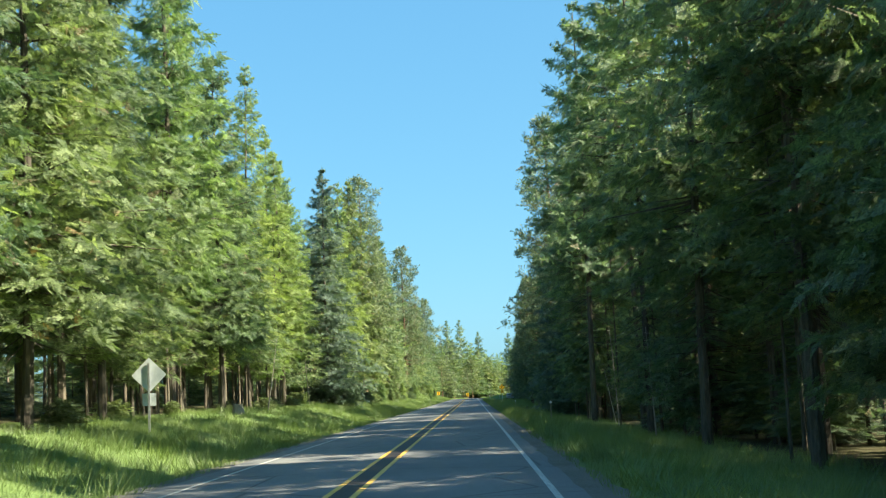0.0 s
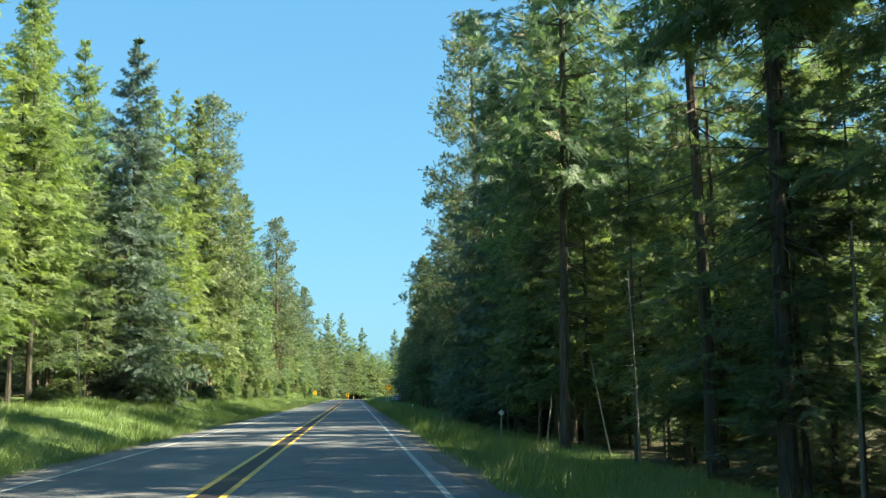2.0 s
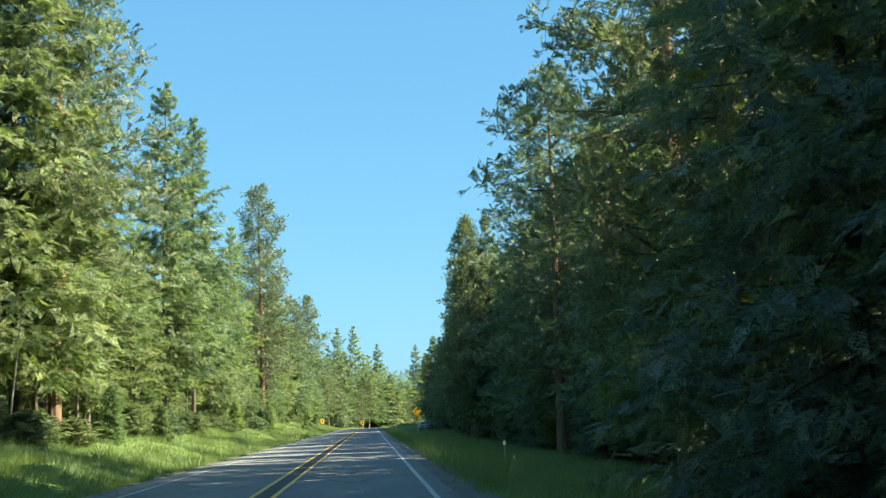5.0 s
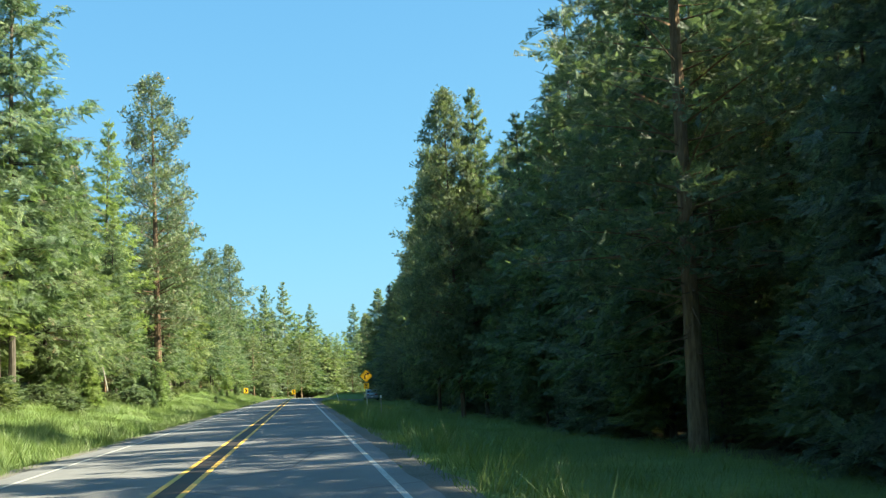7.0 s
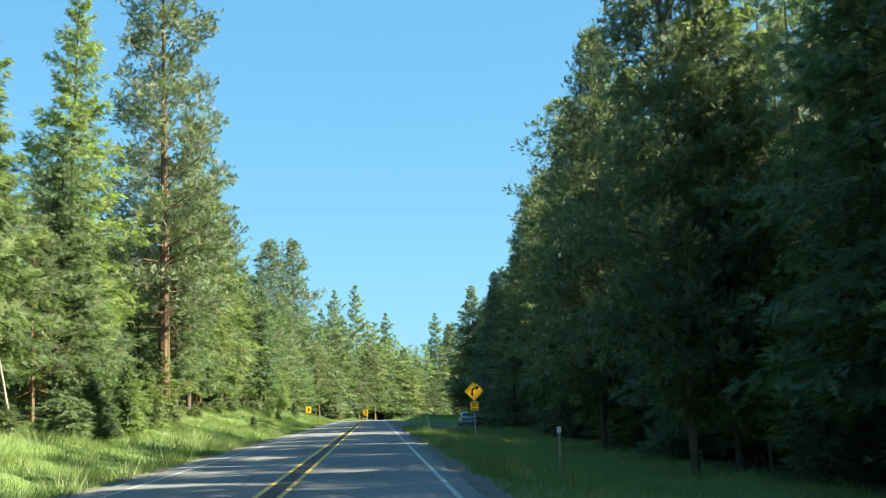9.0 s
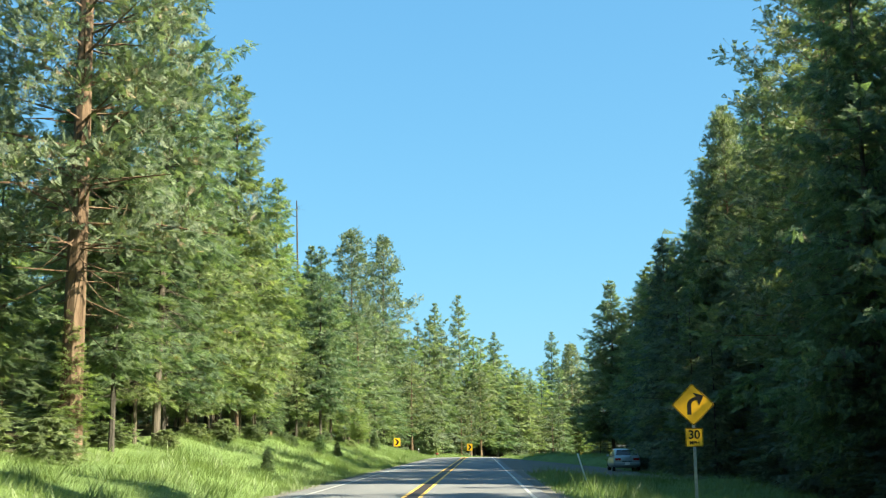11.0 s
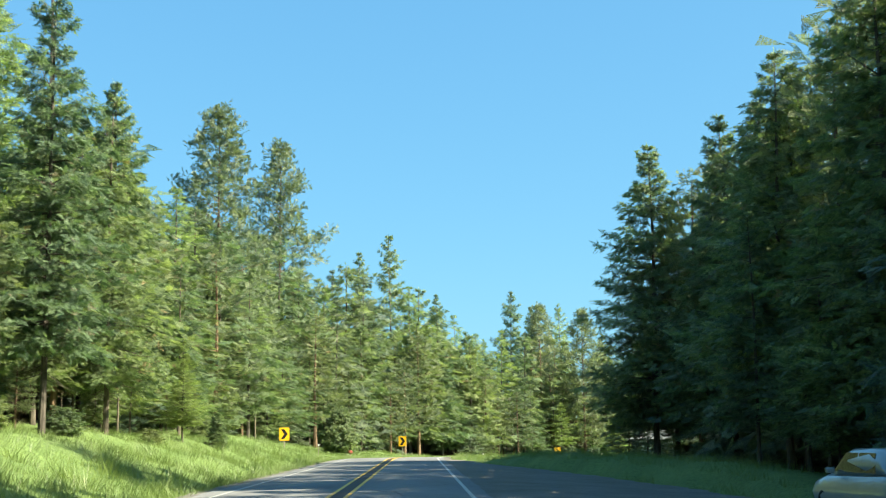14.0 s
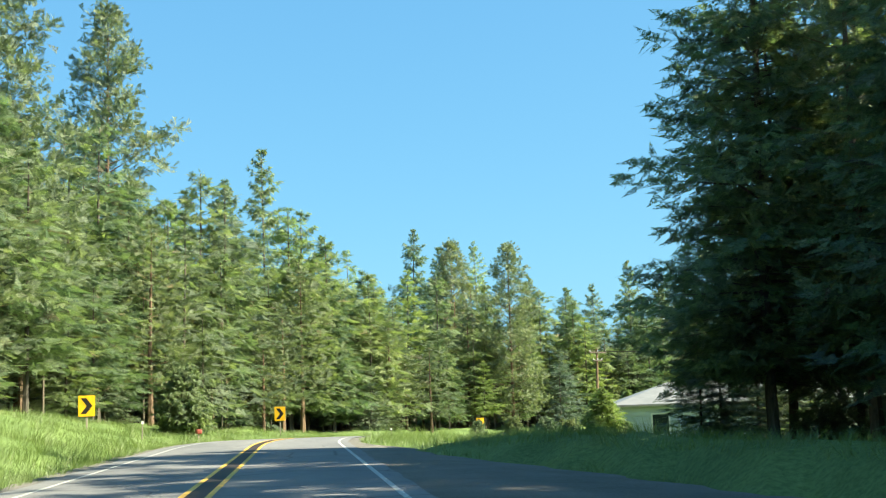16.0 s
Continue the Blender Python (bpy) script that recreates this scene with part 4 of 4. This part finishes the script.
def curve_sign(x, y):
    z = ground_z(x, y)
    thing = new("curve_warning_sign")
    thing.matrix_basis = pose(x, y, z, 0, 0, -4)
    mid = 2.50 - z
    post_part(thing, mid + 0.55, 0.09, METAL)
    panel = part("panel", plate(rounded(0.91, 0.91, 0.05, 45), 0.004), [SIGN_YELLOW], thing, "yellow diamond panel")
    panel.location = (0, 0, mid)
    bd = part("border", frame_band(rounded(0.885, 0.885, 0.045, 45), rounded(0.85, 0.85, 0.035, 45), 0.006), [SIGN_BLACK], panel)
    arrow = [(-0.30 + 0.13, -0.27), (-0.05, -0.27)]
    left, right = [], []
    for k in range(9):
        a = radians(180 - 10.5 * k)
        left.append((0.155 + 0.325 * math.cos(a), -0.02 + 0.325 * math.sin(a) * 0.8))
        right.append((0.155 + 0.205 * math.cos(a), -0.02 + 0.205 * math.sin(a) * 0.8))
    pts = [(-0.17, -0.30)] + left + [(0.01, 0.36), (0.34, 0.27), (0.19, -0.03)] + right[::-1] + [(-0.05, -0.30)]
    ob = part("arrow", plate([(px, pz) for px, pz in pts], 0.003), [SIGN_BLACK], panel, "black arrow bending right")
    ob.location = (0, -0.006, 0.0)
    plaque = part("plaque", plate(rounded(0.53, 0.56, 0.03), 0.004), [SIGN_YELLOW], thing, "small yellow advisory speed plaque")
    plaque.location = (0, 0, mid - 0.98)
    part("border", frame_band(rounded(0.51, 0.54, 0.03), rounded(0.48, 0.51, 0.02), 0.005), [SIGN_BLACK], plaque)
    lettering("speed_number", "30", 0.36, (0, -0.006, 0.07), SIGN_BLACK, plaque)
    lettering("unit", "MPH", 0.15, (0, -0.006, -0.165), SIGN_BLACK, plaque)
    return tagged(thing, "yellow diamond right-curve warning sign with speed plaque", "road sign")


curve_sign(6.4, 251.9)


def chevron_sign(x, y, turn, mid):
    z = ground_z(x, y)
    thing = new("chevron_sign")
    thing.matrix_basis = pose(x, y, z, 0, 0, turn)
    mid -= z
    post_part(thing, mid + 0.35, 0.085, POST_WOOD)
    panel = part("panel", plate(rounded(0.78, 1.0, 0.04), 0.004), [SIGN_YELLOW], thing, "yellow rectangular panel")
    panel.location = (0, 0, mid)
    pts = [(-0.28, 0.38), (-0.02, 0.38), (0.27, 0.0), (-0.02, -0.38), (-0.28, -0.38), (0.0, 0.0)]
    ob = part("chevron", plate(pts, 0.003), [SIGN_BLACK], panel, "black arrowhead pointing right")
    ob.location = (0, -0.006, 0)
    return tagged(thing, "yellow sign with black chevron on a wooden post", "road sign", "chevrons along the bend")


chevron_sign(-10.4, 363.8, 4, 1.9)
chevron_sign(-1.6, 391, -6, 1.15)
chevron_sign(17.5, 421, 4, -0.5)


def back_sign(x, y):
    """The unpainted back of a diamond sign for the other direction."""
    z = ground_z(x, y)
    thing = new("warning_sign_back")
    thing.matrix_basis = pose(x, y, z, 0, 0, 3)
    mid = 2.75 - z
    post_part(thing, mid + 0.45, 0.085, METAL, 0.4, -0.03)
    panel = part("panel", plate(rounded(0.91, 0.91, 0.05, 45), 0.004), [ALUMINIUM], thing, "bare aluminium diamond panel")
    panel.location = (0, 0.03, mid)
    bm = bmesh.new()
    for dz in (-0.3, 0.3):
        rod(bm, (0, -0.055, mid + dz), (0, -0.03, mid + dz), 0.018, None, 8)
    part("bolts", bm, METAL, thing)
    plaque = part("plaque", plate(rounded(0.5, 0.46, 0.03), 0.004), [ALUMINIUM], thing, "square plaque of bare aluminium")
    plaque.location = (0, 0.03, mid - 0.90)
    return tagged(thing, "unpainted grey back of a diamond road sign", "road sign")


back_sign(-11.7, 43.2)


def delineator(x, y, lean, tall=1.1, diamond=False):
    z = ground_z(x, y)
    thing = new("delineator_post")
    thing.matrix_basis = pose(x, y, z - 0.15, 0, lean, 0)
    bm = bmesh.new()
    box(bm, (0.06, 0.03, tall), (0, 0, tall / 2), None, 0.008)
    part("post", bm, POST_WOOD if lean > -6 else WHITE, thing)
    wide = 0.115 if lean > -6 else 0.07
    outline = rounded(0.165, 0.165, 0.015, 45) if diamond else rounded(wide, 0.16, 0.03)
    r = part("reflector", plate(outline, 0.012), [WHITE], thing, "small white diamond reflector" if diamond else "small white reflector")
    r.location = (0, -0.03, tall - 0.04)
    label = "slim roadside post with a white diamond reflector" if diamond else "slim roadside post with a white reflector"
    return tagged(thing, label, "delineator", "delineators along the road")


delineator(5.4, 80.5, 1, 1.5, True)
delineator(5.2, 140, -2, 1.2)
delineator(4.75, 206.5, 0, 1.45)
delineator(4.15, 262.6, -17, 1.4)
for x, y in ((-7.7, 363), (6.8, 397), (24, 424)):
    delineator(x, y, 2, 1.0)


def pale_trunk(x, y, tall, lean, heading, name, label):
    z = ground_z(x, y)
    rng = np.random.default_rng(int(y))
    verts, faces = [], []
    zs = np.linspace(-0.3, tall, 8)
    tube([(0.25 * math.sin(q * 0.5) * 0.3, 0, q) for q in zs], [(0.036 if tall < 10 else 0.080) * (tall / 8) ** 0.6 * (1.05 - max(q, 0) / tall) + (0.015 if tall < 10 else 0.045) for q in zs], 7, verts, faces)
    wood = BARK_PALE if tall < 10 else BARK_GREY
    thing = new(name)
    mesh_object("trunk", verts, faces, [wood], thing)
    for i in range(int(tall * 1.6)):
        q, a, r = rng.uniform(0.35, 0.98) * tall, rng.uniform(0, 6.28), rng.uniform(0.2, 1.2)
        verts, faces = [], []
        limb((0, 0, q), (r * math.cos(a), r * math.sin(a), q + rng.uniform(-0.3, 0.4) * r), 0.014, verts, faces)
        mesh_object("branch", verts, faces, [wood], thing)
    thing.matrix_basis = Matrix.Translation((x, y, z)) @ Matrix.Rotation(radians(heading), 4, "Z") @ Matrix.Rotation(radians(lean), 4, "Y")
    return tagged(thing, label, "dead tree")


pale_trunk(-13.0, 219, 7.0, -12, 0, "dead_sapling", "thin pale dead trunk leaning over at the forest edge")
pale_trunk(-17, 324.5, 22, 0, 40, "dead_snag", "tall bare grey snag rising above the firs")
pale_trunk(-12.2, 71, 4.5, 8, 20, "dead_sapling", "thin pale dead trunk standing at the forest edge")
for x, y, tall, lean in ((9.4, 76, 6.5, -3), (10.2, 84, 4.0, 14), (10.0, 101, 6.0, 2), (9.8, 112, 4.5, -5), (-13.1, 96, 5.5, 5), (-12.8, 118, 6.0, -4), (-13.0, 140, 5.0, 9)):
    pale_trunk(x, y, tall, lean, 10 * y, "dead_sapling", "thin pale dead trunk standing at the forest edge")
pale_trunk(9.0, 58, 5.5, -9, 70, "dead_sapling", "thin pale dead trunk among dark firs")
pale_trunk(9.6, 96, 5.0, 6, 10, "dead_sapling", "thin pale dead trunk among dark firs")


def stump(x, y):
    rng = np.random.default_rng(5)
    bm = bmesh.new()
    z = ground_z(x, y)
    rings = []
    for h, r in ((-0.2, 0.40), (0.1, 0.33), (0.3, 0.29), (0.52, 0.28)):
        rings.append([bm.verts.new((x + r * (1 + 0.09 * math.sin(3 * a + 1)) * math.cos(a), y + r * (1 + 0.09 * math.sin(3 * a + 1)) * math.sin(a), z + h + 0.02 * rng.random())) for a in np.linspace(0, 2 * math.pi, 14, endpoint=False)])
    for lo, hi in zip(rings, rings[1:]):
        for k in range(14):
            bm.faces.new((lo[k], lo[(k + 1) % 14], hi[(k + 1) % 14], hi[k]))
    bm.faces.new(rings[-1])
    ob = part("tree_stump", bm, POST_WOOD)
    return tagged(ob, "cut pale tree stump in the grass", "stump")


stump(-12.4, 63)


# ---- the parked car ----
CAR_PAINT, nt, b = material("silver_car_paint", 0.32, 0.30, 0.5)
nt.links.new(ramp(nt, noise_tex(nt, 2.0, 4), [(0.3, (0.24, 0.29, 0.31)), (0.7, (0.31, 0.36, 0.38))]), b.inputs["Base Color"])
b.inputs["Coat Weight"].default_value = 0.6
CAR_GLASS, nt, b = material("dark_car_glass", 0.06, 0.0, 0.6)
nt.links.new(ramp(nt, noise_tex(nt, 3.0, 2), [(0.3, (0.012, 0.015, 0.018)), (0.7, (0.022, 0.026, 0.03))]), b.inputs["Base Color"])
TAIL_RED, nt, b = material("red_lamp_plastic", 0.2, 0.0, 0.5)
nt.links.new(ramp(nt, noise_tex(nt, 20.0, 2), [(0.3, (0.22, 0.008, 0.008)), (0.7, (0.32, 0.014, 0.012))]), b.inputs["Base Color"])
RUBBER, nt, b = material("tyre_rubber", 0.85, 0.0, 0.3)
nt.links.new(ramp(nt, noise_tex(nt, 12.0, 4), [(0.3, (0.014, 0.014, 0.014)), (0.7, (0.035, 0.034, 0.032))]), b.inputs["Base Color"])


def loft(bm, sections):
    """Skin over closed cross-sections that all have the same number of points."""
    rings = [[bm.verts.new(p) for p in sec] for sec in sections]
    n = len(rings[0])
    for lo, hi in zip(rings, rings[1:]):
        for k in range(n):
            bm.faces.new((lo[k], lo[(k + 1) % n], hi[(k + 1) % n], hi[k]))
    bm.faces.new(rings[0][::-1])
    bm.faces.new(rings[-1])
    bmesh.ops.recalc_face_normals(bm, faces=bm.faces)


def body_ring(y, half, low, high):
    """Lower body: rounded flanks, a crease below the windows."""
    q = [(-0.80, low), (-0.95, low + 0.06), (-1.0, low + 0.22), (-0.985, (low + high) / 2 + 0.05), (-0.94, high - 0.06), (-0.86, high), (-0.4, high + 0.02)]
    left = [(x * half, y, z) for x, z in q]
    return left + [(-x, yy, z) for x, yy, z in reversed(left)]


def cabin_ring(y, half, low, high):
    q = [(-1.0, low), (-0.93, low + (high - low) * 0.55), (-0.84, high - 0.05), (-0.74, high)]
    left = [(x * half, y, z) for x, z in q]
    return left + [(-x, yy, z) for x, yy, z in reversed(left)]


def parked_car(x, y, turn):
    car = new("parked_car")
    car.matrix_basis = pose(x, y, ground_z(x, y) + 0.075, 0, 0, turn) @ Matrix.Diagonal((1.05, 1.03, 1.03, 1))
    bm = bmesh.new()
    loft(bm, [body_ring(*r) for r in ((0.0, 0.72, 0.45, 0.86), (0.05, 0.80, 0.32, 0.93), (0.20, 0.83, 0.26, 0.97), (0.75, 0.845, 0.22, 0.95), (1.9, 0.85, 0.21, 0.92), (3.0, 0.845, 0.21, 0.90),
                                     (3.35, 0.84, 0.22, 0.86), (3.95, 0.81, 0.24, 0.76), (4.25, 0.74, 0.30, 0.68), (4.36, 0.62, 0.38, 0.60))])
    body = part("body", bm, CAR_PAINT, car, "silver body with rounded corners", True)
    bm = bmesh.new()
    loft(bm, [cabin_ring(*r) for r in ((0.20, 0.77, 0.93, 0.98), (0.38, 0.78, 0.93, 1.22), (0.56, 0.78, 0.92, 1.365), (1.1, 0.79, 0.91, 1.415), (2.1, 0.78, 0.90, 1.40), (2.5, 0.78, 0.89, 1.30), (3.15, 0.77, 0.87, 0.90))])
    cabin = part("cabin", bm, CAR_PAINT, car, "silver roof and pillars", True)
    bm = bmesh.new()  # rear window, on the slope
    loft(bm, [[(-0.64, 0.215, 1.01), (0.64, 0.215, 1.01), (0.64, 0.24, 1.01), (-0.64, 0.24, 1.01)], [(-0.60, 0.36, 1.205), (0.60, 0.36, 1.205), (0.60, 0.39, 1.205), (-0.60, 0.39, 1.205)],
              [(-0.57, 0.50, 1.325), (0.57, 0.50, 1.325), (0.57, 0.54, 1.325), (-0.57, 0.54, 1.325)]])
    part("rear_window", bm, CAR_GLASS, cabin, "dark sloping rear window")
    for sx in (-1, 1):
        for y0, y1, y2, y3 in ((0.72, 1.58, 1.58, 0.80), (1.66, 2.72, 2.28, 1.66)):
            bm = bmesh.new()
            a, c = 0.782 * sx, 0.682 * sx
            pts = [(a, y0 - 0.10, 0.965), (a, y1, 0.965), (c, y2, 1.325), (c, y3, 1.325)]
            inner = [(px - 0.03 * sx, py, pz) for px, py, pz in pts]
            loft(bm, [pts, inner])
            part("side_window", bm, CAR_GLASS, cabin, "dark side window")
        bm = bmesh.new()
        box(bm, (0.36, 0.10, 0.14), (0.55 * sx, 0.035, 0.76), None, 0.025)
        part("tail_light", bm, TAIL_RED, car, "wide red tail light")
        bm = bmesh.new()
        box(bm, (0.17, 0.10, 0.11), (0.90 * sx, 2.62, 0.98), None, 0.03)
        part("mirror", bm, CAR_PAINT, car)
        for wy in (0.80, 3.38):
            wheel = new("wheel")
            wheel.parent = car
            wheel.matrix_basis = pose(0.745 * sx, wy, 0.285, 0, 90, 0)
            verts, faces = [], []
            rim_profile = [(0.19, -0.085), (0.27, -0.09), (0.30, -0.07), (0.305, 0.0), (0.30, 0.07), (0.27, 0.09), (0.19, 0.085)]
            n = 24
            for k in range(n):
                a = 2 * math.pi * k / n
                verts += [(r * math.cos(a), r * math.sin(a), h) for r, h in rim_profile]
            w = len(rim_profile)
            faces = [(k * w + i, ((k + 1) % n) * w + i, ((k + 1) % n) * w + (i + 1) % w, k * w + (i + 1) % w) for k in range(n) for i in range(w)]
            mesh_object("tyre", verts, faces, [RUBBER], wheel, None, True)
            bm = bmesh.new()
            rod(bm, (0, 0, -0.05), (0, 0, 0.05), 0.19, 0.19, 20)
            for k in range(5):
                a = 2 * math.pi * k / 5
                box(bm, (0.15, 0.045, 0.15), (0.10 * math.cos(a), 0.10 * math.sin(a), 0), Matrix.Rotation(a, 4, "Z"), 0.008)
            part("rim", bm, METAL, wheel)
    bm = bmesh.new()
    box(bm, (1.56, 0.14, 0.20), (0, 0.01, 0.47), None, 0.05)
    part("rear_bumper", bm, CAR_PAINT, car)
    bm = bmesh.new()
    box(bm, (0.60, 0.02, 0.045), (0, -0.018, 0.63), None, 0.008)
    part("bumper_trim", bm, SIGN_BLACK, car, "dark strip above the bumper")
    bm = bmesh.new()
    box(bm, (0.31, 0.012, 0.155), (0, -0.068, 0.49), None, 0.004)
    part("number_plate", bm, WHITE, car, "plain pale number plate")
    return tagged(car, "silver older sedan parked on the gravel pullout", "car")


parked_car(9.3, 292.3, 0)


# ---- the low house behind the firs ----
SIDING, nt, b = material("pale_blue_siding", 0.7, 0.0, 0.3)
nt.links.new(ramp(nt, noise_tex(nt, 1.5, 5, 0.6, (0.3, 0.3, 3)), [(0.3, (0.40, 0.47, 0.51)), (0.7, (0.52, 0.59, 0.62))]), b.inputs["Base Color"])
ROOFING, nt, b = material("pale_metal_roofing", 0.5, 0.25, 0.5)
nt.links.new(ramp(nt, noise_tex(nt, 1.2, 5), [(0.3, (0.20, 0.205, 0.205)), (0.7, (0.28, 0.28, 0.275))]), b.inputs["Base Color"])
DARK_GLASS, nt, b = material("window_glass", 0.08, 0.0, 0.5)
nt.links.new(ramp(nt, noise_tex(nt, 1.0, 2), [(0.3, (0.02, 0.03, 0.03)), (0.7, (0.04, 0.05, 0.05))]), b.inputs["Base Color"])


def low_house(x, y, turn):
    house = new("house")
    z = ground_z(x, y) - 0.1
    house.matrix_basis = pose(x, y, z, 0, 0, turn)
    wide, deep, eave, ridge = 16.5, 6.5, 2.35, 3.7
    bm = bmesh.new()
    t = 0.18
    box(bm, (wide, t, eave), (wide / 2, 0, eave / 2))
    box(bm, (wide, t, eave), (wide / 2, deep, eave / 2))
    box(bm, (t, deep - t, eave), (t / 2, deep / 2, eave / 2))
    box(bm, (t, deep - t, eave), (wide - t / 2, deep / 2, eave / 2))
    wall = part("wall", bm, SIDING, house, "pale blue painted walls")
    for k in range(9):
        bm = bmesh.new()
        box(bm, (wide + 0.02, 0.03, 0.22), (wide / 2, -0.105, 0.14 + 0.25 * k), Matrix.Rotation(radians(-4), 4, "X"))
        part("siding_board", bm, SIDING, wall)
    bm = bmesh.new()  # hipped roof with an overhang
    o, h = 0.55, 0.10
    lo = [(-o, -o, eave), (wide + o, -o, eave), (wide + o, deep + o, eave), (-o, deep + o, eave)]
    top = [(3.2, deep / 2, ridge), (wide - 3.2, deep / 2, ridge)]
    vl = [bm.verts.new(p) for p in lo]
    vh = [bm.verts.new((p[0], p[1], p[2] + h)) for p in lo]
    vt = [bm.verts.new(p) for p in top]
    bm.faces.new(vl[::-1])
    for k in range(4):
        bm.faces.new((vl[k], vl[(k + 1) % 4], vh[(k + 1) % 4], vh[k]))
    bm.faces.new((vh[0], vh[1], vt[1], vt[0]))
    bm.faces.new((vh[1], vh[2], vt[1]))
    bm.faces.new((vh[2], vh[3], vt[0], vt[1]))
    bm.faces.new((vh[3], vh[0], vt[0]))
    roof = part("roof", bm, ROOFING, house, "shallow pale metal roof")
    for wx in (2.2, 6.0, 10.5, 14.0):
        win = part("window", plate([(wx - 0.45, 0.75), (wx + 0.45, 0.75), (wx + 0.45, 1.85), (wx - 0.45, 1.85)], 0.05), [DARK_GLASS], house, "dark glass window")
        win.location = (0, -0.14, 0)
        fr = part("frame", frame_band([(wx - 0.55, 0.65), (wx + 0.55, 0.65), (wx + 0.55, 1.95), (wx - 0.55, 1.95)], [(wx - 0.45, 0.75), (wx + 0.45, 0.75), (wx + 0.45, 1.85), (wx - 0.45, 1.85)], 0.03), [WHITE], win)
    return tagged(house, "low pale blue house with a light metal roof", "house")


low_house(18.0, 371, -10)


def power_pole(x, y, tall):
    pole = new("utility_pole")
    pole.matrix_basis = pose(x, y, ground_z(x, y), 0, 2.0, 20)
    bm = bmesh.new()
    rod(bm, (0, 0, -0.5), (0, 0, tall), 0.15, 0.10, 10)
    part("shaft", bm, BARK_RED, pole, "brown creosoted shaft")
    for dz, w in ((0.35, 1.9), (1.1, 1.0)):
        bm = bmesh.new()
        box(bm, (w, 0.11, 0.13), (0, -0.13, tall - dz), None, 0.01)
        arm = part("crossarm", bm, BARK_GREY, pole)
        for k in (-0.45, 0.0, 0.45):
            bm = bmesh.new()
            rod(bm, (k * w, -0.13, tall - dz + 0.06), (k * w, -0.13, tall - dz + 0.22), 0.045, 0.03, 8)
            part("insulator", bm, WHITE, arm, "small pale insulator")
    return tagged(pole, "weathered wooden utility pole with two crossarms", "utility pole")


power_pole(27.1, 412, 8.0)
bm = bmesh.new()
for k in (-1.0, 0.0, 1.0):
    last = None
    for i in range(13):
        u = i / 12
        p = Vector((27.1 + k * 0.9 + 40 * u, 412 + k * 0.3 - 14 * u, ground_z(27.5, 412) + 7.8 - 3.6 * u * (1 - u) * 0.8))
        if last:
            rod(bm, last, p, 0.012, None, 4)
        last = p
wires = part("power_lines", bm, SIGN_BLACK)
tagged(wires, "three thin dark overhead wires from the pole", "wire")

# mailbox at the bend
mail = new("mailbox")
mail.matrix_basis = pose(-5.7, 371, ground_z(-5.7, 371), 0, 0, 15)
post_part(mail, 0.42, 0.1, POST_WOOD, 0.3, 0.0)
bm = bmesh.new()
box(bm, (0.30, 0.52, 0.26), (0, 0, 0.53), None, 0.07)
RED, nt, b = material("faded_red_paint", 0.5, 0.0, 0.4)
nt.links.new(ramp(nt, noise_tex(nt, 8.0, 4), [(0.3, (0.20, 0.035, 0.025)), (0.7, (0.30, 0.07, 0.045))]), b.inputs["Base Color"])
part("box", bm, RED, mail, "faded red metal box")
tagged(mail, "faded red mailbox on a short wooden post", "mailbox")
